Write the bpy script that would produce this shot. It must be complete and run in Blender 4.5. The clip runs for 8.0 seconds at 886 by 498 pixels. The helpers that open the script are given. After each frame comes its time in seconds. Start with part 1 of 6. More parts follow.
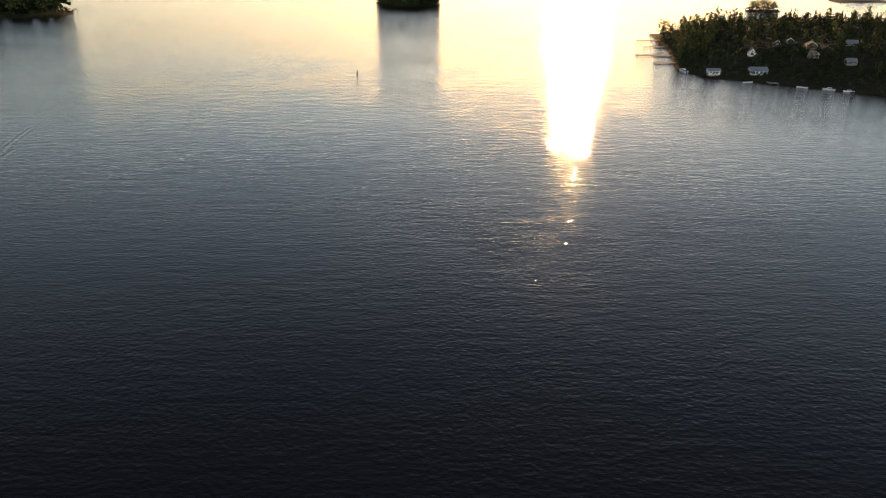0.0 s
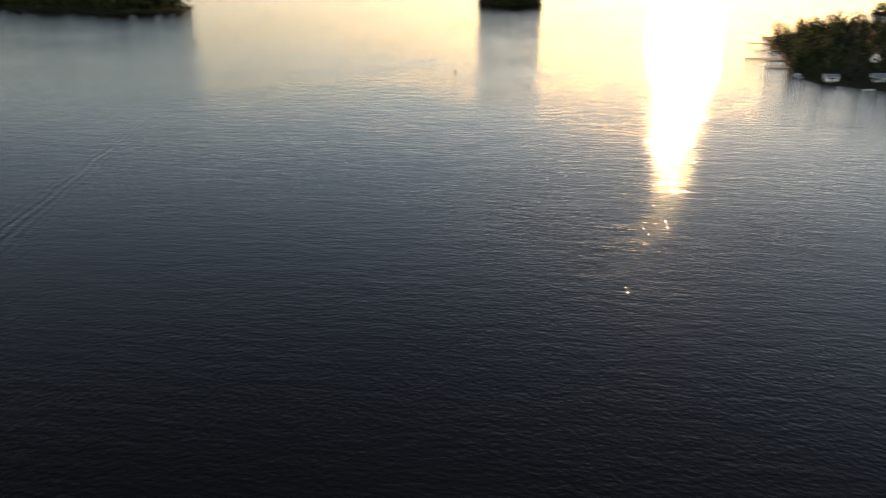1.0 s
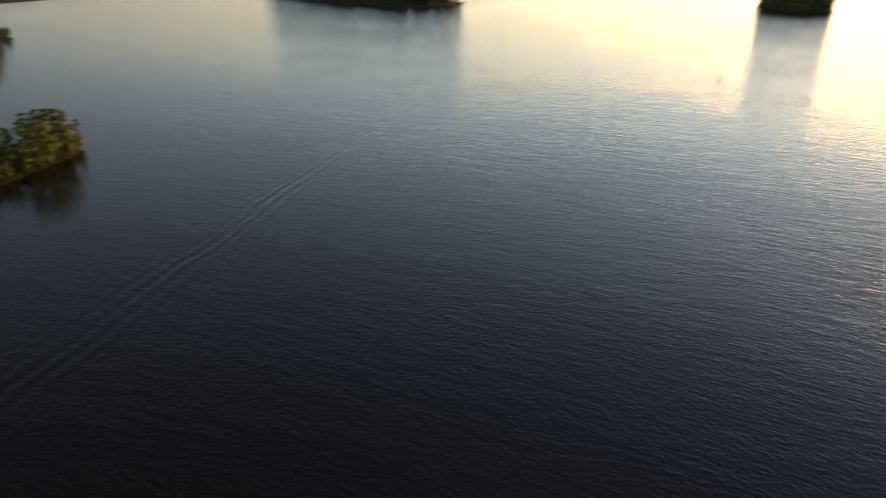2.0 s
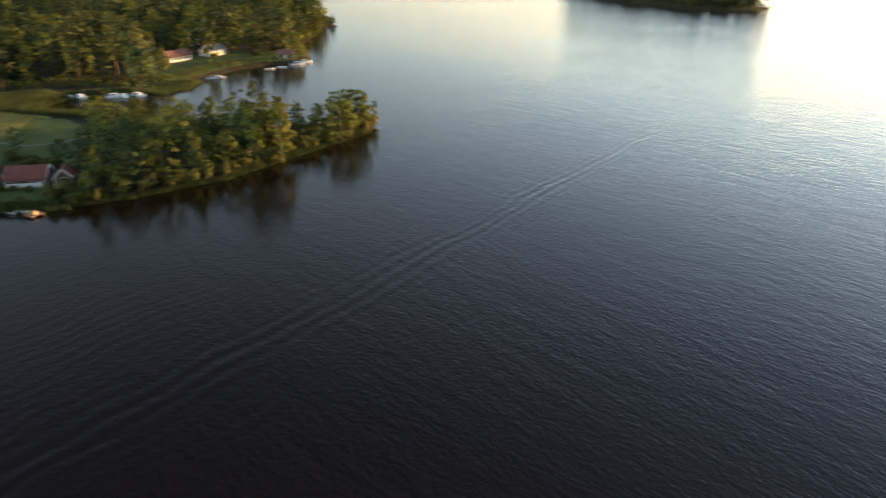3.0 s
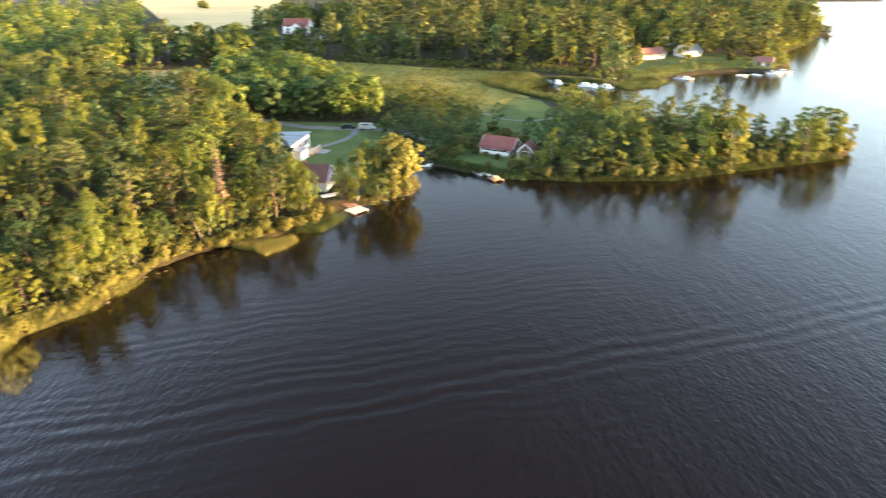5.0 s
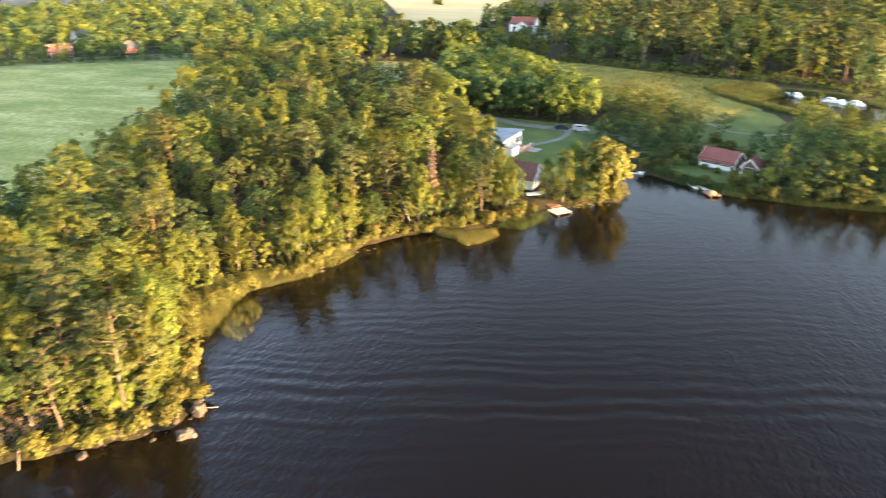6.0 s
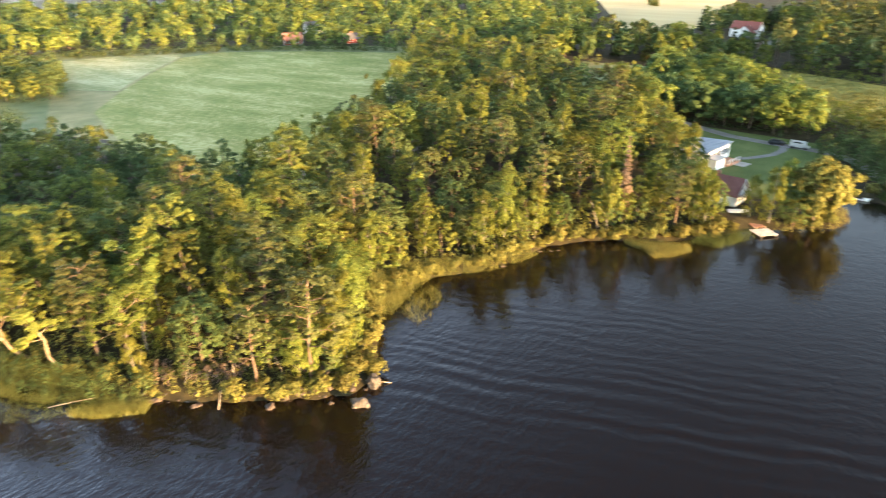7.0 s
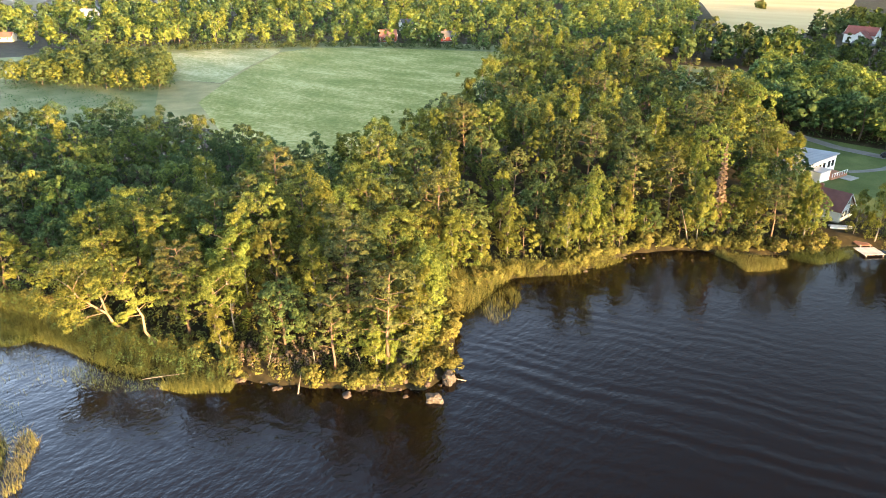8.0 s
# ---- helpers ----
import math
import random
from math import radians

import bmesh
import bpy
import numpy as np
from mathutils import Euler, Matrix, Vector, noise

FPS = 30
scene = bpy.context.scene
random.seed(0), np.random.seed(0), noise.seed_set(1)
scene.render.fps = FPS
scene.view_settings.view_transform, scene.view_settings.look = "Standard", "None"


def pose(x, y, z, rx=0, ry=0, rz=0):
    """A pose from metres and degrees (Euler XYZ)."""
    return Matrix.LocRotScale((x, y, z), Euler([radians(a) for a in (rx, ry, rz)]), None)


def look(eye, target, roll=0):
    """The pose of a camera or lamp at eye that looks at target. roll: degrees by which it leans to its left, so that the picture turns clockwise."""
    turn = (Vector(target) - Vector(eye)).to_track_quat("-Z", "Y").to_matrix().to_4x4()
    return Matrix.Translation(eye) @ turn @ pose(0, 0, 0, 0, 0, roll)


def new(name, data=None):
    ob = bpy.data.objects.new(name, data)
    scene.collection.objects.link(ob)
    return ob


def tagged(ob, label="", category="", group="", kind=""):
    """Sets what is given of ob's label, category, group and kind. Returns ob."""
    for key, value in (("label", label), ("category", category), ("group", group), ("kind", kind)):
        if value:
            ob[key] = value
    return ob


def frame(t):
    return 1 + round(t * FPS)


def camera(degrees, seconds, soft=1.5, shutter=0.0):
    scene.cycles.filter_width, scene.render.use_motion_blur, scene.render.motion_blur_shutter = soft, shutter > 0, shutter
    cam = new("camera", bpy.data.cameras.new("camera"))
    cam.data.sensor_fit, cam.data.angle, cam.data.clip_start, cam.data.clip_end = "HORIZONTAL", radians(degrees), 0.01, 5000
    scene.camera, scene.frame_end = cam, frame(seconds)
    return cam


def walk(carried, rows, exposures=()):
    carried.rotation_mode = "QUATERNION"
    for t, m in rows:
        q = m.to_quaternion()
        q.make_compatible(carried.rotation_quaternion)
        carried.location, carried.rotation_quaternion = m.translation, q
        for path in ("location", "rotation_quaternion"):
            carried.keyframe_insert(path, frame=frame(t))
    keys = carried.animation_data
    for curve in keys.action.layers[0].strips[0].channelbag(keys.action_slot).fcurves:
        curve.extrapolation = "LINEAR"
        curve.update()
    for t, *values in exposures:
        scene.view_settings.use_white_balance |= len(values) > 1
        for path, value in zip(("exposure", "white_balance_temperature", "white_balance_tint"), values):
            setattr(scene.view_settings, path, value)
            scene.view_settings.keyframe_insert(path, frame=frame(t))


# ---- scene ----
from mathutils import geometry

CAM_Z = 55.0
# seconds, yaw, pitch, roll of the hovering, turning camera
PATH = [
    (0.0, 0.00, -23.62, 0.08), (0.4, 0.05, -23.65, 0.05), (0.5, 0.12, -23.66, 0.05), (0.6, 1.20, -23.67, 0.0),
    (0.7, 2.82, -23.68, 0.0), (0.8, 4.47, -23.69, -0.05), (1.0, 7.90, -23.70, -0.08), (1.2, 11.30, -23.72, -0.08),
    (1.5, 17.15, -23.72, -0.05), (1.9, 25.80, -23.73, 0.0), (2.3, 35.29, -23.74, 0.0), (2.5, 40.00, -23.75, -0.04),
    (3.0, 50.44, -23.75, -0.06), (3.5, 60.14, -23.74, -0.03), (4.0, 69.42, -23.73, -0.05), (4.5, 78.31, -23.72, -0.04),
    (4.7, 81.75, -23.71, -0.06), (5.25, 91.45, -23.70, -0.06), (5.8, 101.00, -23.70, -0.07), (6.0, 104.39, -23.72, -0.08),
    (6.5, 112.47, -23.77, -0.07), (7.0, 120.62, -23.80, -0.05), (7.2, 123.65, -23.82, -0.03),
    (7.4, 126.25, -23.84, 0.0), (7.5, 127.20, -23.85, 0.02), (7.6, 127.75, -23.86, 0.05), (7.7, 127.90, -23.87, 0.1), (8.0, 127.92, -23.88, 0.12),
]
cam = camera(64.5, 8.0, soft=1.0, shutter=0.5)
walk(cam, [(t, pose(0, 0, CAM_Z, 90 + p, 0, y) @ pose(0, 0, 0, 0, 0, r)) for t, y, p, r in PATH],
     exposures=[(0.0, 1.12, 6180, 16), (1.0, 1.12, 6180, 16), (2.5, 2.05, 6200, 13), (3.5, 3.1, 6200, 11), (4.0, 3.6, 6150, 10), (4.5, 4.32, 6100, 9), (6.0, 4.38, 6100, 9), (7.0, 4.22, 6120, 8), (8.0, 4.12, 6020, 8)])

# ---- light: low evening sun over the lake ----
SUN_AZ, SUN_EL = 10.6, 4.6       # degrees clockwise from +y, and above the horizon
world = bpy.data.worlds.new("world")
scene.world = world
world.use_nodes = True
wn = world.node_tree
sky = wn.nodes.new("ShaderNodeTexSky")
sky.sky_type, sky.sun_disc = "NISHITA", False
sky.sun_elevation, sky.sun_rotation = radians(SUN_EL), radians(SUN_AZ)
sky.air_density, sky.dust_density, sky.ozone_density = 0.9, 0.15, 1.0
background = wn.nodes["Background"]
background.inputs["Strength"].default_value = 0.060
veil = wn.nodes.new("ShaderNodeMix")        # a thin even veil of high cloud over the clear sky
veil.data_type, veil.blend_type = "RGBA", "ADD"
veil.inputs["Factor"].default_value = 1.0
over = wn.nodes.new("ShaderNodeSeparateXYZ")
wn.links.new(wn.nodes.new("ShaderNodeTexCoord").outputs["Generated"], over.inputs[0])
haze = wn.nodes.new("ShaderNodeValToRGB")       # thicker towards the horizon, all the way round
wn.links.new(over.outputs["Z"], haze.inputs["Fac"])
haze.color_ramp.elements[0].color = (2.12, 2.07, 2.06, 1)
haze.color_ramp.elements[1].color = (0.06, 0.06, 0.065, 1)
haze.color_ramp.elements[1].position = 0.57
wn.links.new(haze.outputs["Color"], veil.inputs[7])
wn.links.new(sky.outputs["Color"], veil.inputs[6])
sun_way = Vector((math.sin(radians(SUN_AZ)) * math.cos(radians(SUN_EL)), math.cos(radians(SUN_AZ)) * math.cos(radians(SUN_EL)), math.sin(radians(SUN_EL))))
way = wn.nodes.new("ShaderNodeVectorMath")        # how far a part of the sky lies from the sun
way.operation = "DOT_PRODUCT"
wn.links.new(wn.nodes["Texture Coordinate"].outputs["Generated"], way.inputs[0])
way.inputs[1].default_value = sun_way


def sky_math(op, a, b):
    node = wn.nodes.new("ShaderNodeMath")
    node.operation = op
    for socket, v in zip(node.inputs, (a, b)):
        if isinstance(v, bpy.types.NodeSocket):
            wn.links.new(v, socket)
        else:
            socket.default_value = v
    return node.outputs[0]


def sky_sum(value, colour, before=None):
    """Adds a colour times a value to what came before."""
    node = wn.nodes.new("ShaderNodeVectorMath")
    node.operation = "MULTIPLY_ADD"
    wn.links.new(value, node.inputs[0])
    node.inputs[1].default_value = colour
    if before is None:
        node.inputs[2].default_value = (0.45, 0.46, 0.48)
    else:
        wn.links.new(before, node.inputs[2])
    return node.outputs[0]


# brightest round the sun, bright and rosy opposite it, darkest a quarter turn away
towards = sky_math("MAXIMUM", way.outputs["Value"], 0.0)
opposite = sky_math("MAXIMUM", sky_math("MULTIPLY", way.outputs["Value"], -1.0), 0.0)
spread = sky_sum(sky_math("POWER", towards, 1.85), (1.34, 1.31, 1.26))
spread = sky_sum(sky_math("POWER", towards, 12.0), (0.42, 0.35, 0.28), spread)
spread = sky_sum(sky_math("POWER", opposite, 3.0), (4.3, 3.9, 4.0), spread)
overhead = wn.nodes.new("ShaderNodeValToRGB")       # the high sky is thinly veiled and warmer grey
wn.links.new(over.outputs["Z"], overhead.inputs["Fac"])
overhead.color_ramp.elements[0].position, overhead.color_ramp.elements[0].color = 0.3, (1, 1, 1, 1)
overhead.color_ramp.elements[1].position, overhead.color_ramp.elements[1].color = 0.7, (0.96, 0.86, 0.85, 1)
for factor in (spread, overhead.outputs["Color"]):
    tint = wn.nodes.new("ShaderNodeMix")
    tint.data_type, tint.blend_type = "RGBA", "MULTIPLY"
    tint.clamp_factor = False
    tint.inputs["Factor"].default_value = 1.0
    wn.links.new(veil.outputs[2], tint.inputs[6])
    wn.links.new(factor, tint.inputs[7])
    veil = tint
wn.links.new(veil.outputs[2], background.inputs["Color"])
sun = bpy.data.lights.new("sun", "SUN")
sun.energy, sun.angle, sun.color = 2.65, radians(1.6), (1.0, 0.56, 0.20)
new("sun", sun).matrix_world = look(sun_way * 500, (0, 0, 0))


# ---- material helpers ----
class Nodes:
    """A small wrapper to write node trees line by line."""

    def __init__(self, name):
        self.mat = bpy.data.materials.new(name)
        self.mat.use_nodes = True
        self.tree = self.mat.node_tree
        self.tree.nodes.clear()

    def add(self, kind, **values):
        node = self.tree.nodes.new("ShaderNode" + kind)
        for key, value in values.items():
            setattr(node, key, value)
        return node

    def wire(self, socket, value):
        if isinstance(value, bpy.types.NodeSocket):
            self.tree.links.new(value, socket)
        elif isinstance(value, (tuple, list)) and len(value) == 3 and socket.type == "RGBA":
            socket.default_value = (*value, 1)
        else:
            socket.default_value = value

    def math(self, op, a, b=0.0, c=0.0):
        node = self.add("Math", operation=op)
        for i, v in enumerate((a, b, c)):
            self.wire(node.inputs[i], v)
        return node.outputs[0]

    def position(self):
        return self.add("NewGeometry").outputs["Position"]

    def scaled(self, vector, sx, sy, sz=1.0, turn=0.0):
        node = self.add("Mapping")
        self.wire(node.inputs["Vector"], vector)
        node.inputs["Scale"].default_value = (sx, sy, sz)
        node.inputs["Rotation"].default_value = (0, 0, radians(turn))
        return node.outputs[0]

    def noise(self, vector, scale, detail=3.0, rough=0.55):
        node = self.add("TexNoise")
        self.wire(node.inputs["Vector"], vector)
        node.inputs["Scale"].default_value = scale
        node.inputs["Detail"].default_value = detail
        node.inputs["Roughness"].default_value = rough
        return node.outputs["Fac"]

    def ramp(self, fac, *stops):
        node = self.add("ValToRGB")
        self.wire(node.inputs["Fac"], fac)
        el = node.color_ramp.elements
        while len(el) < len(stops):
            el.new(0.5)
        for e, (at, colour) in zip(el, stops):
            e.position, e.color = at, (*colour, 1)
        return node.outputs["Color"]

    def bump(self, height, strength=0.5, distance=0.1):
        node = self.add("Bump")
        node.inputs["Strength"].default_value = strength
        node.inputs["Distance"].default_value = distance
        self.wire(node.inputs["Height"], height)
        return node.outputs["Normal"]

    def done(self, shader):
        out = self.add("OutputMaterial")
        self.tree.links.new(shader, out.inputs["Surface"])
        return self.mat

    def principled(self, color, rough=0.7, metal=0.0, normal=None, **more):
        node = self.add("BsdfPrincipled")
        self.wire(node.inputs["Base Color"], color)
        self.wire(node.inputs["Roughness"], rough)
        self.wire(node.inputs["Metallic"], metal)
        if normal is not None:
            self.wire(node.inputs["Normal"], normal)
        for key, value in more.items():
            self.wire(node.inputs[key.replace("_", " ")], value)
        return node.outputs[0]


def surface(name, dark, light, scale=3.0, rough=0.8, bump=0.3, depth=0.02, metal=0.0, fine=None, stretch=(1, 1, 1)):
    """A worn surface: two scales of variation between two colours, and fine relief."""
    n = Nodes(name)
    p = n.scaled(n.add("TexCoord").outputs["Object"], *stretch)
    big = n.noise(p, scale * 0.25, 3)
    small = n.noise(p, fine or scale * 4, 4, 0.65)
    both = n.math("ADD", n.math("MULTIPLY", big, 0.6), n.math("MULTIPLY", small, 0.4))
    colour = n.ramp(both, (0.32, dark), (0.68, light))
    tint = n.math("MULTIPLY_ADD", n.add("ObjectInfo").outputs["Random"], 0.24, 0.88)
    hsv = n.add("HueSaturation")
    n.wire(hsv.inputs["Color"], colour)
    n.wire(hsv.inputs["Value"], tint)
    r = n.math("MULTIPLY_ADD", small, 0.2, rough - 0.1)
    return n.done(n.principled(hsv.outputs[0], r, metal, n.bump(small, bump, depth)))


def leafy(name, dark, light, clear=0.17, gloss=0.45):
    """Foliage: leaf-to-leaf, clump and tree-to-tree variation, with light coming through."""
    n = Nodes(name)
    g = n.add("NewGeometry")
    tree = n.add("ObjectInfo").outputs["Random"]
    clump = n.noise(g.outputs["Position"], 0.16, 2)
    v = n.math("ADD", n.math("MULTIPLY", g.outputs["Random Per Island"], 0.62), n.math("MULTIPLY", clump, 0.38))
    colour = n.ramp(v, (0.12, tuple(c * 0.66 for c in dark)), (0.88, tuple(c * 1.26 for c in light)))
    hsv = n.add("HueSaturation")
    n.wire(hsv.inputs["Color"], colour)
    n.wire(hsv.inputs["Hue"], n.math("MULTIPLY_ADD", tree, 0.036, 0.470))
    n.wire(hsv.inputs["Value"], n.math("MULTIPLY_ADD", n.math("FRACT", n.math("MULTIPLY", tree, 7.3)), 0.5, 0.76))
    front = n.principled(hsv.outputs[0], gloss + 0.2, Specular_IOR_Level=0.08)
    back = n.add("BsdfTranslucent")
    n.wire(back.inputs["Color"], hsv.outputs[0])
    both = n.add("MixShader")
    both.inputs[0].default_value = clear
    n.tree.links.new(front, both.inputs[1])
    n.tree.links.new(back.outputs[0], both.inputs[2])
    return n.done(both.outputs[0])


def ground_mat(name, dark, mid, light, scale=0.2, streak=(1, 1), turn=0.0, bump=0.6):
    n = Nodes(name)
    p = n.position()
    q = n.scaled(p, streak[0], streak[1], 1, turn)
    big = n.noise(q, scale, 4, 0.6)
    small = n.noise(p, 2.2, 5, 0.7)
    v = n.math("ADD", n.math("MULTIPLY", big, 0.65), n.math("MULTIPLY", small, 0.35))
    return n.done(n.principled(n.ramp(v, (0.3, dark), (0.5, mid), (0.7, light)), 0.92, 0, n.bump(small, bump, 0.25), Specular_IOR_Level=0.1))


def crop_mat(name, dark, mid, light, turn):
    """A standing crop: blown patches, drill rows and a few tramlines."""
    n = Nodes(name)
    p = n.position()
    blown = n.noise(n.scaled(p, 1, 0.45, 1, turn), 0.07, 5, 0.65)
    tuft = n.noise(p, 0.62, 5, 0.8)
    rows = n.noise(n.scaled(p, 1.0, 0.02, 1, turn), 0.55, 2, 0.6)
    v = n.math("ADD", n.math("ADD", n.math("MULTIPLY", blown, 0.42), n.math("MULTIPLY", tuft, 0.52)), n.math("MULTIPLY", rows, 0.06))
    colour = n.ramp(v, (0.41, dark), (0.5, mid), (0.59, light))
    return n.done(n.principled(colour, 0.95, 0, n.bump(tuft, 1.0, 0.5), Specular_IOR_Level=0.05))


def water_mat():
    n = Nodes("lake_water")
    p = n.position()
    gust = n.noise(p, 0.013, 3, 0.55)
    calm = n.math("MULTIPLY_ADD", gust, 1.5, 0.15)
    chop = n.noise(n.scaled(p, 0.7, 1.0, 1, 8), 1.5, 3, 0.5)
    ripple = n.noise(n.scaled(p, 0.36, 1.0, 1, -5), 0.66, 1, 0.5)
    swell = n.noise(n.scaled(p, 0.30, 1.0, 1, -14), 0.25, 1, 0.5)
    height = n.math("ADD", n.math("MULTIPLY", chop, 0.080), n.math("MULTIPLY", swell, 0.06))
    height = n.math("ADD", height, n.math("MULTIPLY", ripple, 0.06))
    height = n.math("MULTIPLY", height, calm)
    xyz = n.add("SeparateXYZ")
    n.wire(xyz.inputs[0], p)
    x, y = xyz.outputs[0], xyz.outputs[1]
    lee = n.math("MAXIMUM", n.math("MULTIPLY_ADD", y, 1 / 160.0, -0.6), 0.0)
    open_water = n.math("ADD", n.math("MULTIPLY_ADD", x, 1 / 260.0, 0.95), lee)      # the wooded shore shelters the bay from the wind
    open_water.node.use_clamp = True
    height = n.math("MULTIPLY", height, n.math("MULTIPLY_ADD", open_water, 0.6, 0.4))
    breeze = n.math("MULTIPLY_ADD", y, 1 / 260.0, -0.78)      # and the wind freshens far out on the lake
    breeze.node.use_clamp = True
    height = n.math("MULTIPLY", height, n.math("MULTIPLY_ADD", breeze, 1.6, 1.0))
    puff = n.math("ADD", n.math("POWER", n.math("MULTIPLY_ADD", x, 1 / 14.0, -1.5), 2.0), n.math("POWER", n.math("MULTIPLY_ADD", y, 1 / 30.0, -4.3), 2.0))
    puff = n.math("MULTIPLY", n.math("POWER", 2.718, n.math("MULTIPLY", puff, -1.0)), n.math("MULTIPLY_ADD", n.noise(n.scaled(p, 0.5, 1.0), 0.12, 2), 3.0, -0.9))
    height = n.math("MULTIPLY_ADD", n.noise(n.scaled(p, 0.6, 1.0), 3.2, 1, 0.5), n.math("MULTIPLY", n.math("MAXIMUM", puff, 0.0), 0.06), height)      # a puff of wind ruffles one spot of the open bay
    # the fading wash of a boat that crossed the bay in a straight line
    across = n.math("ADD", n.math("MULTIPLY", n.math("ADD", x, 92.0), 0.971), n.math("MULTIPLY", n.math("SUBTRACT", y, 57.0), 0.238))
    along = n.math("SUBTRACT", n.math("MULTIPLY", n.math("SUBTRACT", y, 57.0), 0.971), n.math("MULTIPLY", n.math("ADD", x, 92.0), 0.238))
    wobble = n.math("MULTIPLY", n.math("SUBTRACT", n.noise(p, 0.06, 2), 0.5), 5.0)
    across = n.math("ADD", across, wobble)
    age = n.math("MULTIPLY", n.math("SUBTRACT", 235.0, along), 1 / 335.0)
    age.node.use_clamp = True
    width = n.math("MULTIPLY_ADD", age, 6.0, 0.9)
    ratio = n.math("DIVIDE", across, width)
    fade = n.math("POWER", 2.718, n.math("MULTIPLY", n.math("MULTIPLY", ratio, ratio), -1.0))
    length = n.math("MULTIPLY_ADD", age, 2.4, 1.5)
    crest = n.math("SINE", n.math("DIVIDE", n.math("MULTIPLY", across, 6.283), length))
    crest = n.math("MULTIPLY", crest, n.math("MULTIPLY_ADD", n.noise(p, 0.06, 2), 1.6, -0.1))
    wash = n.math("MULTIPLY", n.math("MULTIPLY", crest, fade), 0.052)
    # long low waves spreading from it through the bay
    bend = n.math("MULTIPLY_ADD", n.noise(p, 0.035, 2), 9.0, across)
    train = n.math("SINE", n.math("MULTIPLY", bend, 6.283 / 2.7))
    patch = n.math("MULTIPLY_ADD", n.noise(n.scaled(p, 1.0, 0.4, 1, -14), 0.05, 2), 2.4, -0.8)
    patch.node.use_clamp = True
    reach = n.math("SUBTRACT", 1.0, n.math("MULTIPLY", n.math("ABSOLUTE", across), 1 / 75.0))
    reach.node.use_clamp = True
    height = n.math("ADD", height, n.math("MULTIPLY", n.math("MULTIPLY", train, patch), n.math("MULTIPLY", reach, n.math("MULTIPLY", n.math("MULTIPLY", age, age), 0.022))))
    young = n.math("MULTIPLY_ADD", age, 3.5, 0.25)
    young.node.use_clamp = True
    inside = n.math("LESS_THAN", n.math("ABSOLUTE", n.math("SUBTRACT", along, 52.0)), 182.0)
    height = n.math("ADD", height, n.math("MULTIPLY", wash, n.math("MULTIPLY", inside, n.math("MULTIPLY", young, n.math("SUBTRACT", 1.0, n.math("MULTIPLY", age, 0.5))))))
    normal = n.bump(height, 1.0, 1.0)
    return n.done(n.principled((0.0065, 0.0042, 0.0031), 0.065, 0, normal, IOR=1.333, Specular_IOR_Level=0.5))


WATER = water_mat()
SOIL = ground_mat("forest_floor", (0.018, 0.016, 0.010), (0.036, 0.031, 0.017), (0.075, 0.062, 0.030), 0.35, bump=0.25)
GRASS = ground_mat("meadow_grass", (0.10, 0.125, 0.05), (0.165, 0.185, 0.08), (0.25, 0.25, 0.13), 0.08)
LAWN = ground_mat("mown_lawn", (0.060, 0.090, 0.026), (0.092, 0.122, 0.038), (0.14, 0.160, 0.058), 0.15)
CROP = crop_mat("green_crop", (0.15, 0.180, 0.048), (0.24, 0.250, 0.076), (0.42, 0.400, 0.18), 52)
OATS = crop_mat("pale_crop", (0.20, 0.22, 0.09), (0.30, 0.31, 0.145), (0.49, 0.46, 0.28), 118)
WHEAT = ground_mat("ripe_wheat", (0.40, 0.30, 0.14), (0.50, 0.38, 0.19), (0.58, 0.46, 0.25), 0.03, (1, 0.2), 80)
# reed meadow, its yellow deepened to carry the low sun's gold
REEDBED = ground_mat("reed_meadow", (0.10, 0.12, 0.032), (0.20, 0.19, 0.05), (0.37, 0.29, 0.075), 0.05)
GRAVEL = ground_mat("gravel_road", (0.14, 0.13, 0.12), (0.19, 0.18, 0.17), (0.25, 0.24, 0.22), 0.3, bump=0.3)
LEAF_OAK = leafy("oak_leaves", (0.060, 0.108, 0.026), (0.150, 0.178, 0.040), 0.4)
LEAF_BIRCH = leafy("birch_leaves", (0.070, 0.118, 0.026), (0.170, 0.196, 0.042), 0.42)
LEAF_DARK = leafy("alder_leaves", (0.046, 0.088, 0.034), (0.094, 0.134, 0.048), 0.4)
LEAF_WILLOW = leafy("willow_leaves", (0.070, 0.092, 0.026), (0.165, 0.168, 0.046), 0.3)
NEEDLE_PINE = leafy("pine_needles", (0.042, 0.064, 0.023), (0.100, 0.115, 0.038), 0.2)
# spruce colour, darkened so that backlit far shores look shaded
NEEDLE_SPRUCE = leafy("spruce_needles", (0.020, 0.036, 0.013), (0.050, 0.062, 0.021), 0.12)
LEAF_DEAD = leafy("dry_needles", (0.125, 0.100, 0.065), (0.20, 0.165, 0.115), 0.2)
REED = leafy("reed_blades", (0.034, 0.064, 0.022), (0.090, 0.112, 0.034), 0.35)
REED_GOLD = leafy("golden_reed_blades", (0.064, 0.088, 0.026), (0.160, 0.160, 0.047), 0.3)
BARK = surface("bark", (0.05, 0.038, 0.028), (0.16, 0.12, 0.085), 6, 0.9, 0.8, 0.05)
BARK_PINE = surface("pine_bark", (0.07, 0.05, 0.038), (0.16, 0.11, 0.08), 6, 0.9, 0.8, 0.05)
BARK_BIRCH = surface("birch_bark", (0.05, 0.045, 0.04), (0.30, 0.28, 0.25), 5, 0.75, 0.4, 0.02, stretch=(1, 1, 3))
